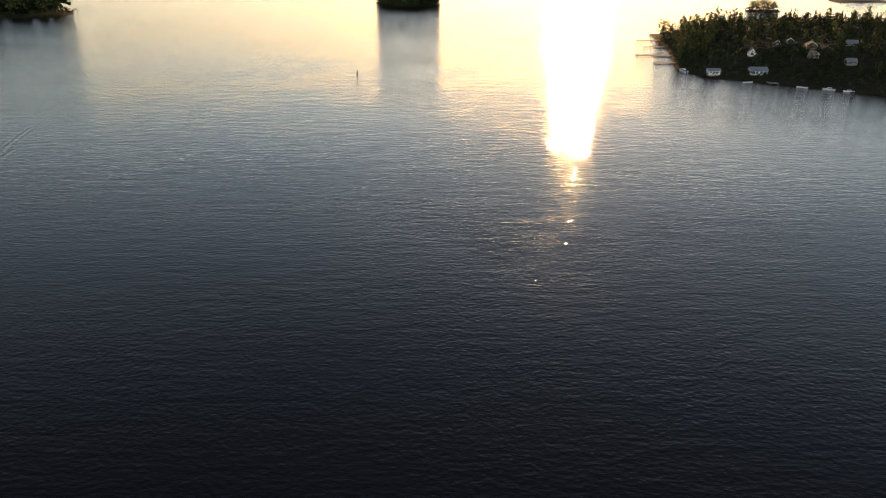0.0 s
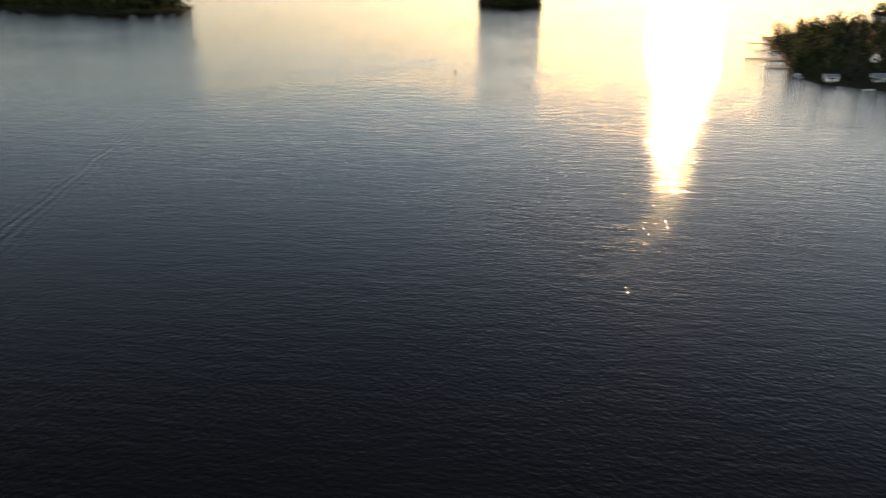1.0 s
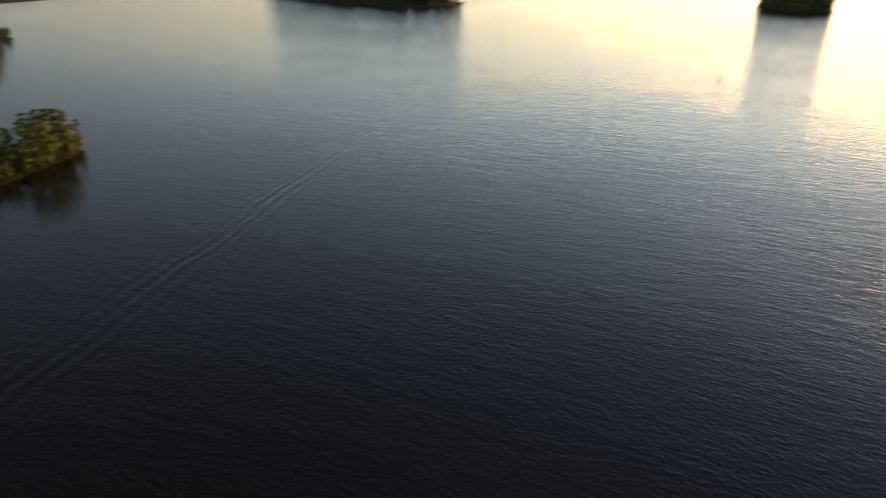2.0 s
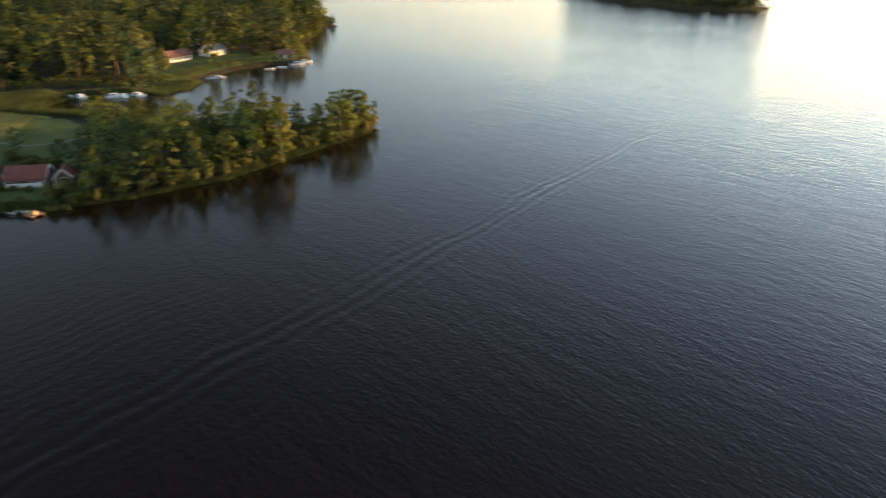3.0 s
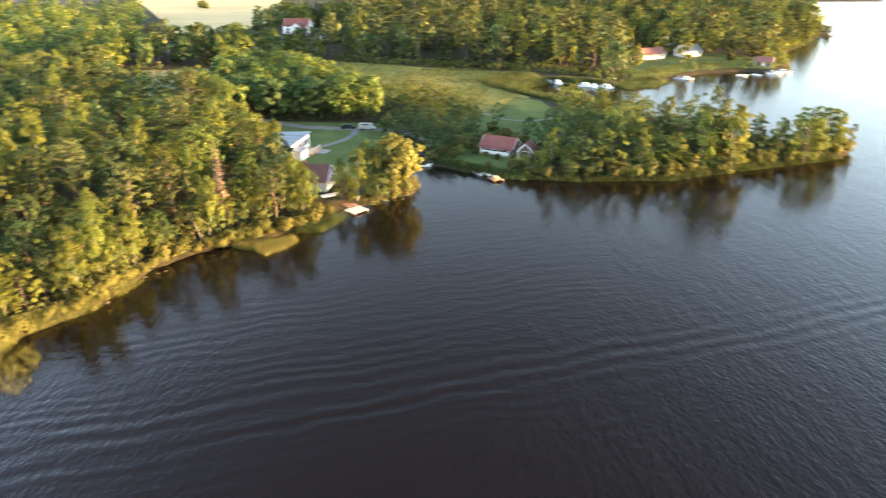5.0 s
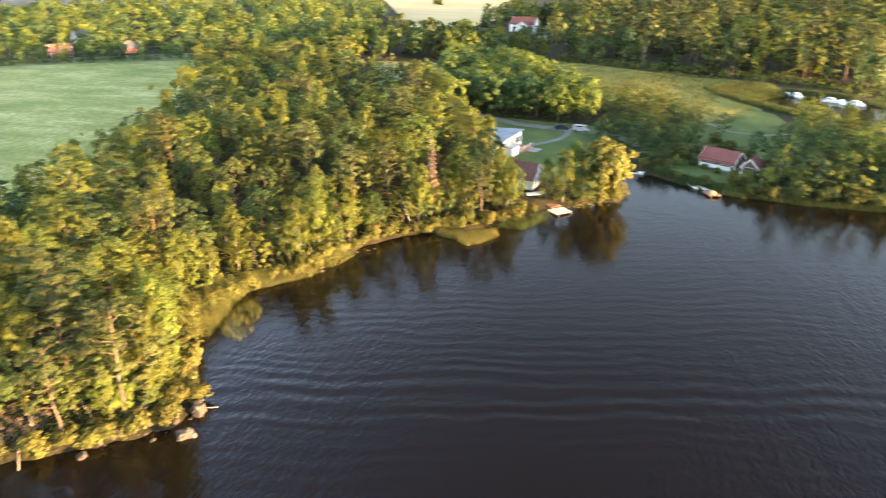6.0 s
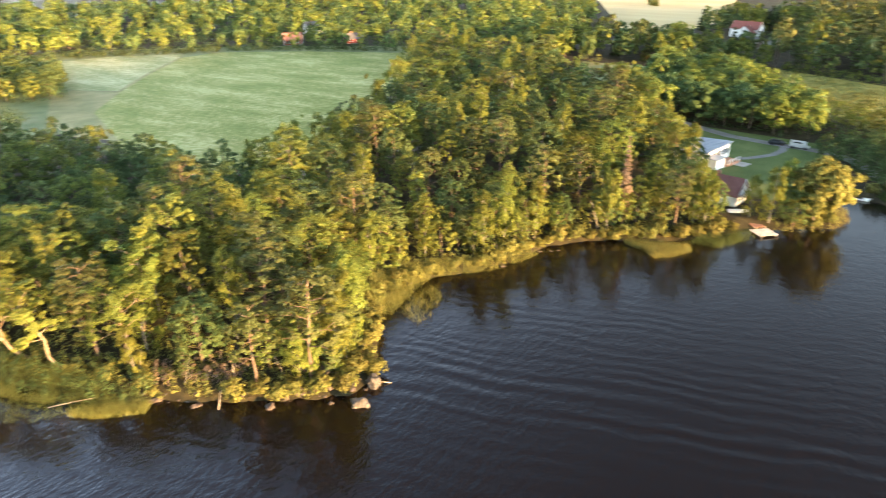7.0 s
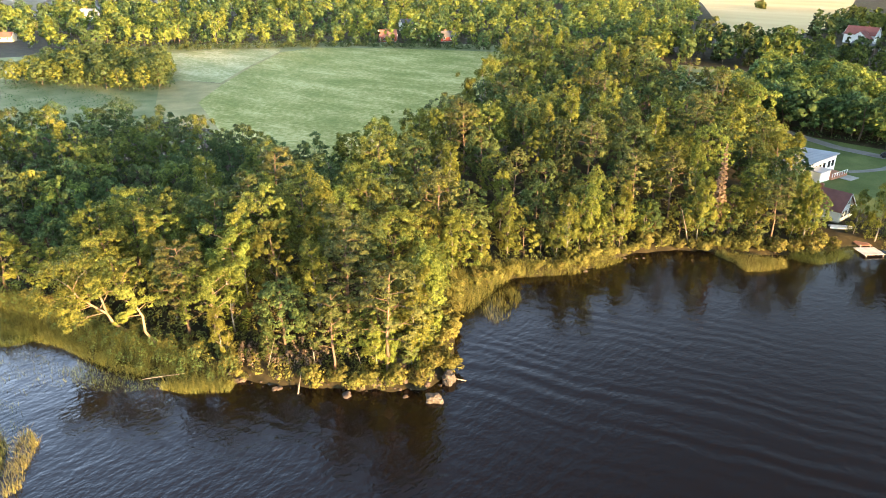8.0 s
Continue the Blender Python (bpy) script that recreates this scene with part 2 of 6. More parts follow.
STONE = surface("shore_granite", (0.028, 0.022, 0.019), (0.105, 0.08, 0.07), 2.5, 0.85, 0.8, 0.06)
BOULDER = surface("lichened_granite", (0.014, 0.012, 0.011), (0.13, 0.115, 0.105), 5.0, 0.85, 0.8, 0.06)
# lighter copy of the bark, with sunlight put into its colour
BARK_SUNLIT = surface("sunlit_oak_bark", (0.10, 0.078, 0.055), (0.26, 0.20, 0.14), 6, 0.9, 0.8, 0.05)
DRY_GRASS = ground_mat("dry_grass", (0.15, 0.15, 0.06), (0.23, 0.21, 0.09), (0.34, 0.29, 0.14), 0.12)


# ---- geometry helpers ----
def mesh_np(name, verts, faces, mats, mat_ids=None, smooth=False, normals=None):
    """A mesh from arrays: verts (n, 3); faces (m, 3 or 4)."""
    me = bpy.data.meshes.new(name)
    verts, faces = np.asarray(verts, np.float32), np.asarray(faces, np.int32)
    k = faces.shape[1]
    me.vertices.add(len(verts))
    me.vertices.foreach_set("co", verts.ravel())
    me.loops.add(faces.size)
    me.loops.foreach_set("vertex_index", faces.ravel())
    me.polygons.add(len(faces))
    me.polygons.foreach_set("loop_start", np.arange(0, faces.size, k, dtype=np.int32))
    me.polygons.foreach_set("loop_total", np.full(len(faces), k, np.int32))
    for m in mats:
        me.materials.append(m)
    if mat_ids is not None:
        me.polygons.foreach_set("material_index", np.asarray(mat_ids, np.int32))
    if smooth:
        me.polygons.foreach_set("use_smooth", np.ones(len(faces), bool))
    me.update(calc_edges=True)
    if normals is not None:
        me.normals_split_custom_set_from_vertices(normals)
    return me


def mesh_of(name, bm, mat, smooth=False):
    me = bpy.data.meshes.new(name)
    bm.normal_update()
    bm.to_mesh(me)
    bm.free()
    me.materials.append(mat)
    if smooth:
        for f in me.polygons:
            f.use_smooth = True
    return me


def part(name, bm, mat, parent, label="", smooth=False):
    """Links a bmesh (or a ready mesh) as one mesh object under a thing or under a part."""
    me = bm if isinstance(bm, bpy.types.Mesh) else mesh_of(name, bm, mat, smooth)
    ob = new(name, me)
    ob.parent = parent
    return tagged(ob, label) if label else ob


def thing(name, label, category, x, y, z=0.0, rz=0.0, group="", scale=1.0):
    ob = new(name)
    ob.empty_display_size = 0.3
    ob.matrix_basis = pose(x, y, z, 0, 0, rz) @ Matrix.Scale(scale, 4)
    return tagged(ob, label, category, group)


def box(bm, x0, x1, y0, y1, z0, z1, bevel=0.0):
    vs = bmesh.ops.create_cube(bm, size=1.0, matrix=Matrix.Translation(((x0 + x1) / 2, (y0 + y1) / 2, (z0 + z1) / 2)) @ Matrix.Diagonal((x1 - x0, y1 - y0, z1 - z0, 1)))["verts"]
    if bevel:
        bmesh.ops.bevel(bm, geom=list({e for v in vs for e in v.link_edges}), offset=bevel, segments=2, affect="EDGES")
    return bm


def rod(bm, a, b, r0, r1, n=8, cap=True):
    """A tapered rod from a to b."""
    a, b = Vector(a), Vector(b)
    way = b - a
    m = Matrix.Translation((a + b) / 2) @ way.to_track_quat("Z", "Y").to_matrix().to_4x4()
    bmesh.ops.create_cone(bm, cap_ends=cap, segments=n, radius1=r0, radius2=max(r1, 0.001), depth=way.length, matrix=m)
    return bm


def prism(bm, outline, z0, z1):
    """A closed outline in plan, raised from z0 to z1."""
    low = [bm.verts.new((x, y, z0)) for x, y in outline]
    top = [bm.verts.new((x, y, z1)) for x, y in outline]
    bm.faces.new(top)
    bm.faces.new(low[::-1])
    for i in range(len(low)):
        j = (i + 1) % len(low)
        bm.faces.new((low[i], low[j], top[j], top[i]))
    return bm


def B():
    return bmesh.new()


# ---- plan of the land: shorelines, counter to the water ----
MAINLAND = [
    (500, -4000), (250, -700), (70, -300), (5, -190), (-22, -140), (-34, -116), (-37.5, -104.7), (-39, -91), (-41, -82.5), (-44.5, -74),
    (-50, -64), (-56.5, -54), (-60.4, -49.7), (-65.5, -49.7), (-74, -55.5), (-81, -60), (-87, -62), (-95, -59.5), (-103, -52.6), (-110, -49.2),
    (-118, -47.3), (-126, -40.6), (-129, -35), (-134, -26), (-140, -20), (-147, -14.5), (-155, -4), (-158, 2), (-165, 3.5), (-178, 0.5),
    (-181, 8), (-174, 16), (-167.5, 26), (-166, 41), (-165, 66), (-171, 84), (-177, 105), (-181, 120), (-187, 126), (-195, 121),
    (-205, 100), (-222, 84), (-245, 72), (-262, 58),
]
MAINLAND += [
    (-277, 45), (-290, 54), (-296, 62), (-286, 84), (-294, 93), (-296, 109), (-306, 121), (-315, 136), (-319, 156), (-313, 167), (-324, 181),
    (-370, 200), (-385, 214), (-430, 250), (-443, 268), (-470, 278), (-500, 290), (-584, 328), (-640, 370), (-900, 600), (-4500, 1800), (-4500, -4000),
]
NORTH_ISLAND = [(-602, 678), (-548, 639), (-496, 602), (-452, 590), (-394, 578), (-359, 562), (-326, 573), (-302, 588), (-314, 628), (-369, 669), (-486, 720), (-602, 729)]
MIDDLE_ISLAND = [(-69, 733), (-45, 690), (-24, 679), (-2, 707), (-5, 733), (-41, 752)]
EAST_SHORE = [
    (110, 335), (116, 316), (134, 305), (154, 290), (173, 276), (250, 235), (450, 190), (1200, 100), (4500, 0), (4500, 700), (900, 520), (500, 500),
    (300, 510), (200, 510), (150, 490), (131, 456), (127, 440), (124, 400), (115, 360),
]
SKERRIES = [[(262, 648), (269, 641), (280, 636), (289, 638), (294, 646), (284, 656), (268, 656)],
            [(412, 750), (425, 738), (450, 735), (480, 750), (470, 775), (425, 775)]]
LANDS = [MAINLAND, NORTH_ISLAND, MIDDLE_ISLAND, EAST_SHORE, *SKERRIES]


def inside(px, py, poly):
    """Which of the points lie inside the outline (arrays)."""
    px, py = np.asarray(px, float), np.asarray(py, float)
    hit = np.zeros(px.shape, bool)
    for (x0, y0), (x1, y1) in zip(poly, poly[1:] + poly[:1]):
        if y0 != y1:
            hit ^= ((y0 > py) != (y1 > py)) & (px < (x1 - x0) * (py - y0) / (y1 - y0) + x0)
    return hit


def shore_distance(px, py):
    """Metres from the nearest shoreline: positive on land, negative in the lake."""
    px, py = np.asarray(px, float), np.asarray(py, float)
    best, land = np.full(px.shape, 1e9), np.zeros(px.shape, bool)
    for poly in LANDS:
        land |= inside(px, py, poly)
        for (x0, y0), (x1, y1) in zip(poly, poly[1:] + poly[:1]):
            dx, dy = x1 - x0, y1 - y0
            k = np.clip(((px - x0) * dx + (py - y0) * dy) / (dx * dx + dy * dy), 0, 1)
            best = np.minimum(best, np.hypot(px - x0 - k * dx, py - y0 - k * dy))
    return np.where(land, best, -best)


FLAT = 1.2


def ground_height(px, py):
    d = shore_distance(px, py)
    k = np.clip((d + 3.2) / 5.6, 0, 1)
    low = -1.4 + (FLAT + 1.4) * k * k * (3 - 2 * k)
    px, py = np.asarray(px, float), np.asarray(py, float)
    knoll = np.maximum(0, 5.0 * np.exp(-(((px + 150) / 28) ** 2 + ((py + 80) / 26) ** 2)) - 0.35) + 4.2 * np.exp(-(((px + 70) / 15) ** 2 + ((py + 84) / 15) ** 2))
    rise = np.clip((d - 6) / 45, 0, 1)
    slope = np.where((px > 90) & (py > 150), 9.0 * rise * rise * (3 - 2 * rise), 0)
    return low + knoll * np.clip(d / 25, 0, 1) + slope


def steps(dense0, dense1, step, far, growth=1.35):
    """Grid lines: even between two limits, then ever wider out to the horizon."""
    mid = list(np.arange(dense0, dense1 + step, step))
    s, lo, hi = step, [dense0], [mid[-1]]
    while lo[-1] > -far:
        s *= growth
        lo.append(lo[-1] - s)
    s = step
    while hi[-1] < far:
        s *= growth
        hi.append(hi[-1] + s)
    return np.array(lo[:0:-1] + mid + hi[1:])


gx, gy = steps(-340, 200, 3.0, 4500), steps(-330, 340, 3.0, 4500)
gx = np.unique(np.concatenate([gx, np.arange(-640, -340, 14.0), np.arange(204, 310, 8.0)]))      # finer over the islands
gy = np.unique(np.concatenate([gy, np.arange(540, 760, 9.0)]))
GX, GY = np.meshgrid(gx, gy)
GZ = ground_height(GX, GY)
idx = np.arange(GX.size).reshape(GX.shape)
quads = np.stack([idx[:-1, :-1], idx[:-1, 1:], idx[1:, 1:], idx[1:, :-1]], -1).reshape(-1, 4)
ground = new("ground", mesh_np("ground", np.stack([GX, GY, GZ], -1).reshape(-1, 3), quads, [SOIL], smooth=True))
tagged(ground, "dark leaf-littered woodland ground sloping into the lake", "ground", kind="structure")

wx = np.array([-4800, -600, -200, 0, 200, 600, 4800], float)
WX, WY = np.meshgrid(wx, wx)
k7 = np.arange(49).reshape(7, 7)
wq = np.stack([k7[:-1, :-1], k7[:-1, 1:], k7[1:, 1:], k7[1:, :-1]], -1).reshape(-1, 4)
water = new("water", mesh_np("water", np.stack([WX, WY, 0 * WX], -1).reshape(-1, 3), wq, [WATER]))
tagged(water, "dark brown lake water with small evening ripples", "water", kind="structure")


def sheet(name, outline, mat, label, category="ground", z=0.05):
    """A flat piece of land cover lying on the level ground."""
    bm = B()
    corners = [bm.verts.new((x, y, FLAT + z)) for x, y in outline]
    for three in geometry.tessellate_polygon([[v.co for v in corners]]):
        face = bm.faces.new([corners[i] for i in three])
        face.normal_update()
        if face.normal.z < 0:
            face.normal_flip()
    return tagged(new(name, mesh_of(name, bm, mat)), label, category, kind="structure")


MARGIN = [(-240.7, -293.8), (-201.3, -268.7), (-170.7, -246.3), (-142.1, -222.6)]
sheet("ground_crop_field", [(-312, -206), (-262, -174), (-211, -149), (-160, -128), (-125, -131), (-111, -138), (-113, -160), (-122, -184), (-135, -210), *MARGIN[::-1], (-263.5, -291.5), (-288.5, -257)], CROP, "pale green crop field with faint drill lines", "field")
sheet("ground_oat_field", [(-171, -247.5), (-201.5, -269.7), (-240.9, -294.8), (-248.6, -303), (-225.7, -328.3), (-188, -338), (-171, -295), (-164, -265)], OATS, "paler silvery strip of ripening crop", "field", 0.06)
sheet("ground_fallow", [(-143.2, -222.0), (-170.6, -247.6), (-163.5, -265), (-150, -258), (-138, -240), (-128, -225), (-120, -200), (-124, -183), (-136.6, -208.4)], DRY_GRASS, "dry yellowed grass in the field corner", "meadow", 0.06)
sheet("ground_meadow", [(-94, -222), (-40, -240), (-60, -300), (-80, -420), (-170, -372), (-196, -336), (-178, -292), (-166, -254), (-152, -240), (-138, -226), (-126, -205), (-112, -206)], GRASS, "rough green meadow with scattered bushes", "meadow", 0.04)
sheet("ground_verge", [(-312, -204), (-286, -257), (-262, -289), (-238, -291), (-236, -300), (-224, -326), (-186, -337), (-190, -374), (-242, -347), (-292, -292), (-338, -216), (-330, -194)], GRASS, "rough grass verge between the field and the far trees", "meadow", 0.03)
sheet("ground_clearing", [(-332, -118), (-332, -84), (-300, -76), (-270, -92), (-280, -112)], GRASS, "small green clearing among the trees", "meadow")
sheet("ground_wheat_field", [(-405, -118), (-483, -104), (-548, -96), (-742, -118), (-1500, -220), (-1500, -640), (-679, -230), (-521, -164), (-450, -140)], WHEAT, "ripe golden wheat field with tractor lines", "field")
sheet("ground_reed_meadow", [(-356, -36), (-322, 28), (-316, 58), (-300, 60), (-291, 50.5), (-277, 41), (-262, 47), (-238, 38), (-226, 16), (-254, 2), (-290, -20)], REEDBED, "yellow-green reed meadow beside the inlet", "meadow")
sheet("ground_garden", [(-178, 16), (-172.5, 25), (-174, 36), (-200, 44), (-240, 52), (-255, 50), (-264, 42), (-240, 32), (-236, 24), (-224, 18), (-200, 12), (-186, 9)], LAWN, "mown lawn round the red cabins", "lawn", 0.08)
sheet("ground_lawn", [(-229, -44), (-224, -8), (-206, -2), (-192, -4), (-186, -8), (-172, -6), (-165, -8), (-168, -24), (-182, -40), (-204, -50)], LAWN, "mown lawn between the white house and the road", "lawn")

sheet("ground_far_gardens", [(-299, 102), (-301, 111), (-310, 122), (-319, 137), (-323, 156), (-318, 168), (-330, 178), (-360, 178), (-372, 150), (-352, 112), (-322, 100)], LAWN, "lawns round the cottages of the inlet", "lawn")


def lane(name, line, width, mat, label, z=0.12):
    """A road or path of even width along a line."""
    bm = B()
    rows = []
    for i, (x, y) in enumerate(line):
        a, b = line[max(i - 1, 0)], line[min(i + 1, len(line) - 1)]
        w = Vector((b[0] - a[0], b[1] - a[1])).normalized() * width / 2
        rows.append((bm.verts.new((x - w.y, y + w.x, FLAT + z)), bm.verts.new((x + w.y, y - w.x, FLAT + z))))
    for (a, b), (c, d) in zip(rows, rows[1:]):
        bm.faces.new((a, b, d, c))
    bmesh.ops.recalc_face_normals(bm, faces=bm.faces[:])
    if bm.faces[:][0].normal.z < 0:
        bmesh.ops.reverse_faces(bm, faces=bm.faces[:])
    return tagged(new(name, mesh_of(name, bm, mat)), label, "road", kind="structure")


lane("road", [(-245, -66), (-236, -55), (-228, -44), (-220, -31), (-217.5, -20), (-216, -10), (-213, -1), (-205, 5), (-196, 8.5)], 4.0, GRAVEL, "pale gravel lane past the white house")
lane("road_path", [(-217, -15.5), (-211, -15.2), (-205, -17), (-200, -20.5), (-196.5, -24)], 2.0, GRAVEL, "narrow gravel path across the lawn", 0.15)
lane("road_garden_path", [(-236, 27), (-226, 33), (-224, 42), (-227, 49)], 1.3, GRAVEL, "pale garden path on the lawn", 0.13)
lane("ground_field_margin", MARGIN, 1.7, DRY_GRASS, "dry grassy margin between the two crops", 0.09)
lane("road_farm", [(-420, -40), (-436, -50), (-470, -48), (-500, -52)], 5.0, GRAVEL, "grey road by the farmhouse", 0.14)


# ---- trees ----
def leaves(rng, centres, radii, count, size, up=0.35, slim=0.75, inner=0.6, droop=0.0, loose=0.36):
    """Leaf sprays, a triangle each, on the outer part of every clump. centres, radii: (n, 3). Returns verts, triangles and soft normals."""
    c, r = np.repeat(centres, count, 0), np.repeat(radii, count, 0)
    m = len(c)
    core = centres.mean(0) * np.array([1, 1, 0.9])
    d = rng.normal(size=(m, 3))
    d[:, 2] += up * 0.8
    d /= np.linalg.norm(d, axis=1, keepdims=True)
    out = (c - core) / (np.linalg.norm(c - core, axis=1, keepdims=True) + 1e-6)
    dot = (d * out).sum(1, keepdims=True)
    d = np.where(dot < -0.25, d - 2 * dot * out, d)
    p = c + d * r * (inner + (1 - inner) * np.sqrt(rng.random((m, 1))))
    nrm = d + rng.normal(size=(m, 3)) * loose + np.array([0, 0, up * 0.6])
    nrm /= np.linalg.norm(nrm, axis=1, keepdims=True)
    t = np.cross(nrm, rng.normal(size=(m, 3)))
    if droop:
        t = t * (1 - droop) + np.array([0, 0, -1.0]) * droop * np.linalg.norm(t, axis=1, keepdims=True)
        t -= nrm * (t * nrm).sum(1, keepdims=True) * 0.7
    t /= np.linalg.norm(t, axis=1, keepdims=True) + 1e-9
    b = np.cross(nrm, t)
    s = size * (0.6 + 0.8 * rng.random((m, 1)))
    v = np.stack([p - t * s * 0.35 + b * s * slim * 0.5, p - t * s * 0.45 - b * s * slim * 0.5, p + t * s * 0.6], 1).reshape(-1, 3)
    soft = nrm * 0.5 + d * 0.15 + out * 0.5 + np.array([0, 0, 0.2])
    soft /= np.linalg.norm(soft, axis=1, keepdims=True) + 1e-9
    return v, np.arange(m * 3).reshape(-1, 3), np.repeat(soft, 3, 0)


def full_crown(rng, centres, radii, count, size, droop=0.0, closed=False):
    """Small leaf sprays over the larger boughs that fill the inside of every clump; closed: a dense canopy with no gaps."""
    v, f, n = leaves(rng, centres, radii, round(count * 0.8), size * 1.2, droop=droop, inner=0.6, loose=0.6)
    if closed:
        v2, f2, n2 = leaves(rng, centres, radii * 0.84, max(2, round(count * 0.36)), size * 1.9, inner=0.7, loose=0.35)
    else:
        v2, f2, n2 = leaves(rng, centres, radii * 0.72, max(2, round(count * 0.22)), size * 1.7, inner=0.5, loose=0.4)
    return np.concatenate([v, v2]), np.concatenate([f, f2 + len(v)]), np.concatenate([n, n2])


def limb_net(rng, height, stem, start, reach, limbs, bend, rise, radius):
    """A bent trunk with limbs. Returns rods [(a, b, r0, r1)] and limb ends."""
    rods, ends = [], []
    pts = [np.zeros(3)]
    for i in range(1, 6):
        pts.append(np.array([rng.normal() * bend, rng.normal() * bend, height * stem * i / 5]) + pts[-1] * np.array([1, 1, 0]))
    for i in range(5):
        rods.append((pts[i], pts[i + 1], radius * (1 - i * 0.16), radius * (1 - (i + 1) * 0.16)))
    for k in range(limbs):
        f = start + (1 - start) * (k + rng.random() * 0.6) / limbs
        z = f * height * stem
        i = min(int(f * 5), 4)
        a = pts[i] + (pts[i + 1] - pts[i]) * (f * 5 - i)
        ang = k * 2.4 + rng.random()
        out = reach(f) * (0.75 + 0.4 * rng.random())
        e = a + np.array([math.cos(ang) * out, math.sin(ang) * out, rise * out * (0.7 + 0.6 * rng.random())])
        knee = a + (e - a) * 0.5 + np.array([0, 0, 0.12 * out])
        r = radius * 0.34 * (1.1 - 0.6 * f)
        rods += [(a, knee, r, r * 0.65), (knee, e, r * 0.65, r * 0.25)]
        ends.append((e, out, f))
        for s in range(2):
            a2 = ang + rng.normal() * 0.9
            e2 = knee + np.array([math.cos(a2), math.sin(a2), 0.5 + rng.random() * 0.5]) * out * 0.5
            if s == 0:
                rods.append((knee, e2, r * 0.35, r * 0.12))
            ends.append((e2, out * 0.5, f))
    return rods, ends, pts


def rods_np(rods, n=5):
    """Many tapered rods as arrays."""
    ring = np.linspace(0, 2 * math.pi, n, endpoint=False)
    V, F, o = [], [], 0
    for a, b, r0, r1 in rods:
        w = (b - a) / (np.linalg.norm(b - a) + 1e-9)
        u = np.cross(w, [0.31, 0.95, 0.1])
        u /= np.linalg.norm(u) + 1e-9
        q = np.cross(w, u)
        circle = np.outer(np.cos(ring), u) + np.outer(np.sin(ring), q)
        V += [a + circle * r0, b + circle * r1]
        i = np.arange(n)
        F.append(np.stack([o + i, o + (i + 1) % n, o + n + (i + 1) % n, o + n + i], -1))
        o += 2 * n
    return np.concatenate(V), np.concatenate(F)


def broad_tree(rng, h, spread, fine):
    """Oak, alder or maple: a closed, lumpy dome of clumps on spreading limbs."""
    dome = lambda f: spread * (0.5 + 0.45 * math.sin(math.pi * min(1, f)))
    rods, ends, pts = limb_net(rng, h, 0.8, 0.18, dome, 10 if fine else 6, h * 0.018, 0.45, h * 0.018)
    c, r = [], []
    for e, out, f in ends[::3]:
        k = (0.7 + 0.5 * rng.random()) * spread * 0.30
        c.append(e)
        r.append((k, k, k * 0.75))
    n = 66 if fine else 24
    lop = 1 + 0.25 * (rng.random(3) - 0.5)
    for i in range(n):
        z = 1 - 1.82 * (i + 0.5) / n
        a = i * 2.39996 + rng.random() * 0.7
        w = math.sqrt(max(0, 1 - z * z)) * (0.78 + 0.34 * rng.random())
        k = (0.5 + 1.0 * rng.random() ** 1.6) * spread * (0.215 if fine else 0.32)
        c.append(np.array([math.cos(a) * w * spread * 0.80 * lop[0], math.sin(a) * w * spread * 0.80 * lop[1], h * (0.55 + 0.37 * z * (0.85 + 0.25 * rng.random()))]))
        r.append((k, k, k * 0.82))
    return rods, np.array(c), np.array(r)


def old_oak(rng, h, spread, fine):
    """An old oak on an open bank: long bare stem, and level shelves of leaves."""
    shape = lambda f: spread * (1.1 - 0.35 * f)
    rods, ends, pts = limb_net(rng, h, 0.9, 0.42, shape, 11, h * 0.03, 0.34, h * 0.020)
    c, r = [], []
    for e, out, f in ends:
        k = (0.75 + 0.5 * rng.random()) * spread * 0.30
        c.append(e + np.array([0, 0, 0.1 * spread]))
        r.append((k, k, k * 0.5))
    for f in np.linspace(0.75, 1.0, 6):
        k = spread * 0.32
        c.append(pts[-1] * np.array([1, 1, f]) + rng.normal(size=3) * spread * 0.14)
        r.append((k, k, k * 0.6))
    return rods, np.array(c), np.array(r)


def birch(rng, h, spread, fine):
    """Birch: slim, tall, light crown with hanging tips."""
    shape = lambda f: spread * (1.15 - 0.85 * f)
    rods, ends, pts = limb_net(rng, h, 0.95, 0.16, shape, 13 if fine else 7, h * 0.012, 0.85, h * 0.011)
    c, r = [], []
    for e, out, f in ends:
        c.append(e - np.array([0, 0, 0.25 * spread * 0.4]))
        k = (0.7 + 0.5 * rng.random()) * spread * 0.32
        r.append((k, k, k * 1.35))
    for f in np.linspace(0.14, 1.0, 13 if fine else 8):
        k = spread * (0.68 - 0.46 * f)
        i = min(int(f * 5), 4)
        a = pts[i] + (pts[i + 1] - pts[i]) * (f * 5 - i)
        c.append(a + rng.normal(size=3) * 0.25 * spread * np.array([1, 1, 0.4]))
        r.append((k, k, k * 1.5))
    return rods, np.array(c), np.array(r)


def pine(rng, h, spread, fine):
    """Scots pine: bare lower trunk and flattish tufts."""
    shape = lambda f: spread * (0.55 + 0.6 * math.sin(math.pi * f))
    rods, ends, pts = limb_net(rng, h, 0.96, 0.34, shape, 17 if fine else 9, h * 0.01, 0.22, h * 0.016)
    c, r = [], []
    for e, out, f in ends:
        c.append(e)
        k = (0.7 + 0.6 * rng.random()) * spread * 0.30
        r.append((k, k, k * 0.5))
    for f in np.linspace(0.55, 1.0, 9 if fine else 4):
        k = spread * (0.62 - 0.38 * f)
        c.append(np.array([rng.normal() * spread * 0.18, rng.normal() * spread * 0.18, f * h]))
        r.append((k, k, k * 0.6))
    return rods, np.array(c), np.array(r)


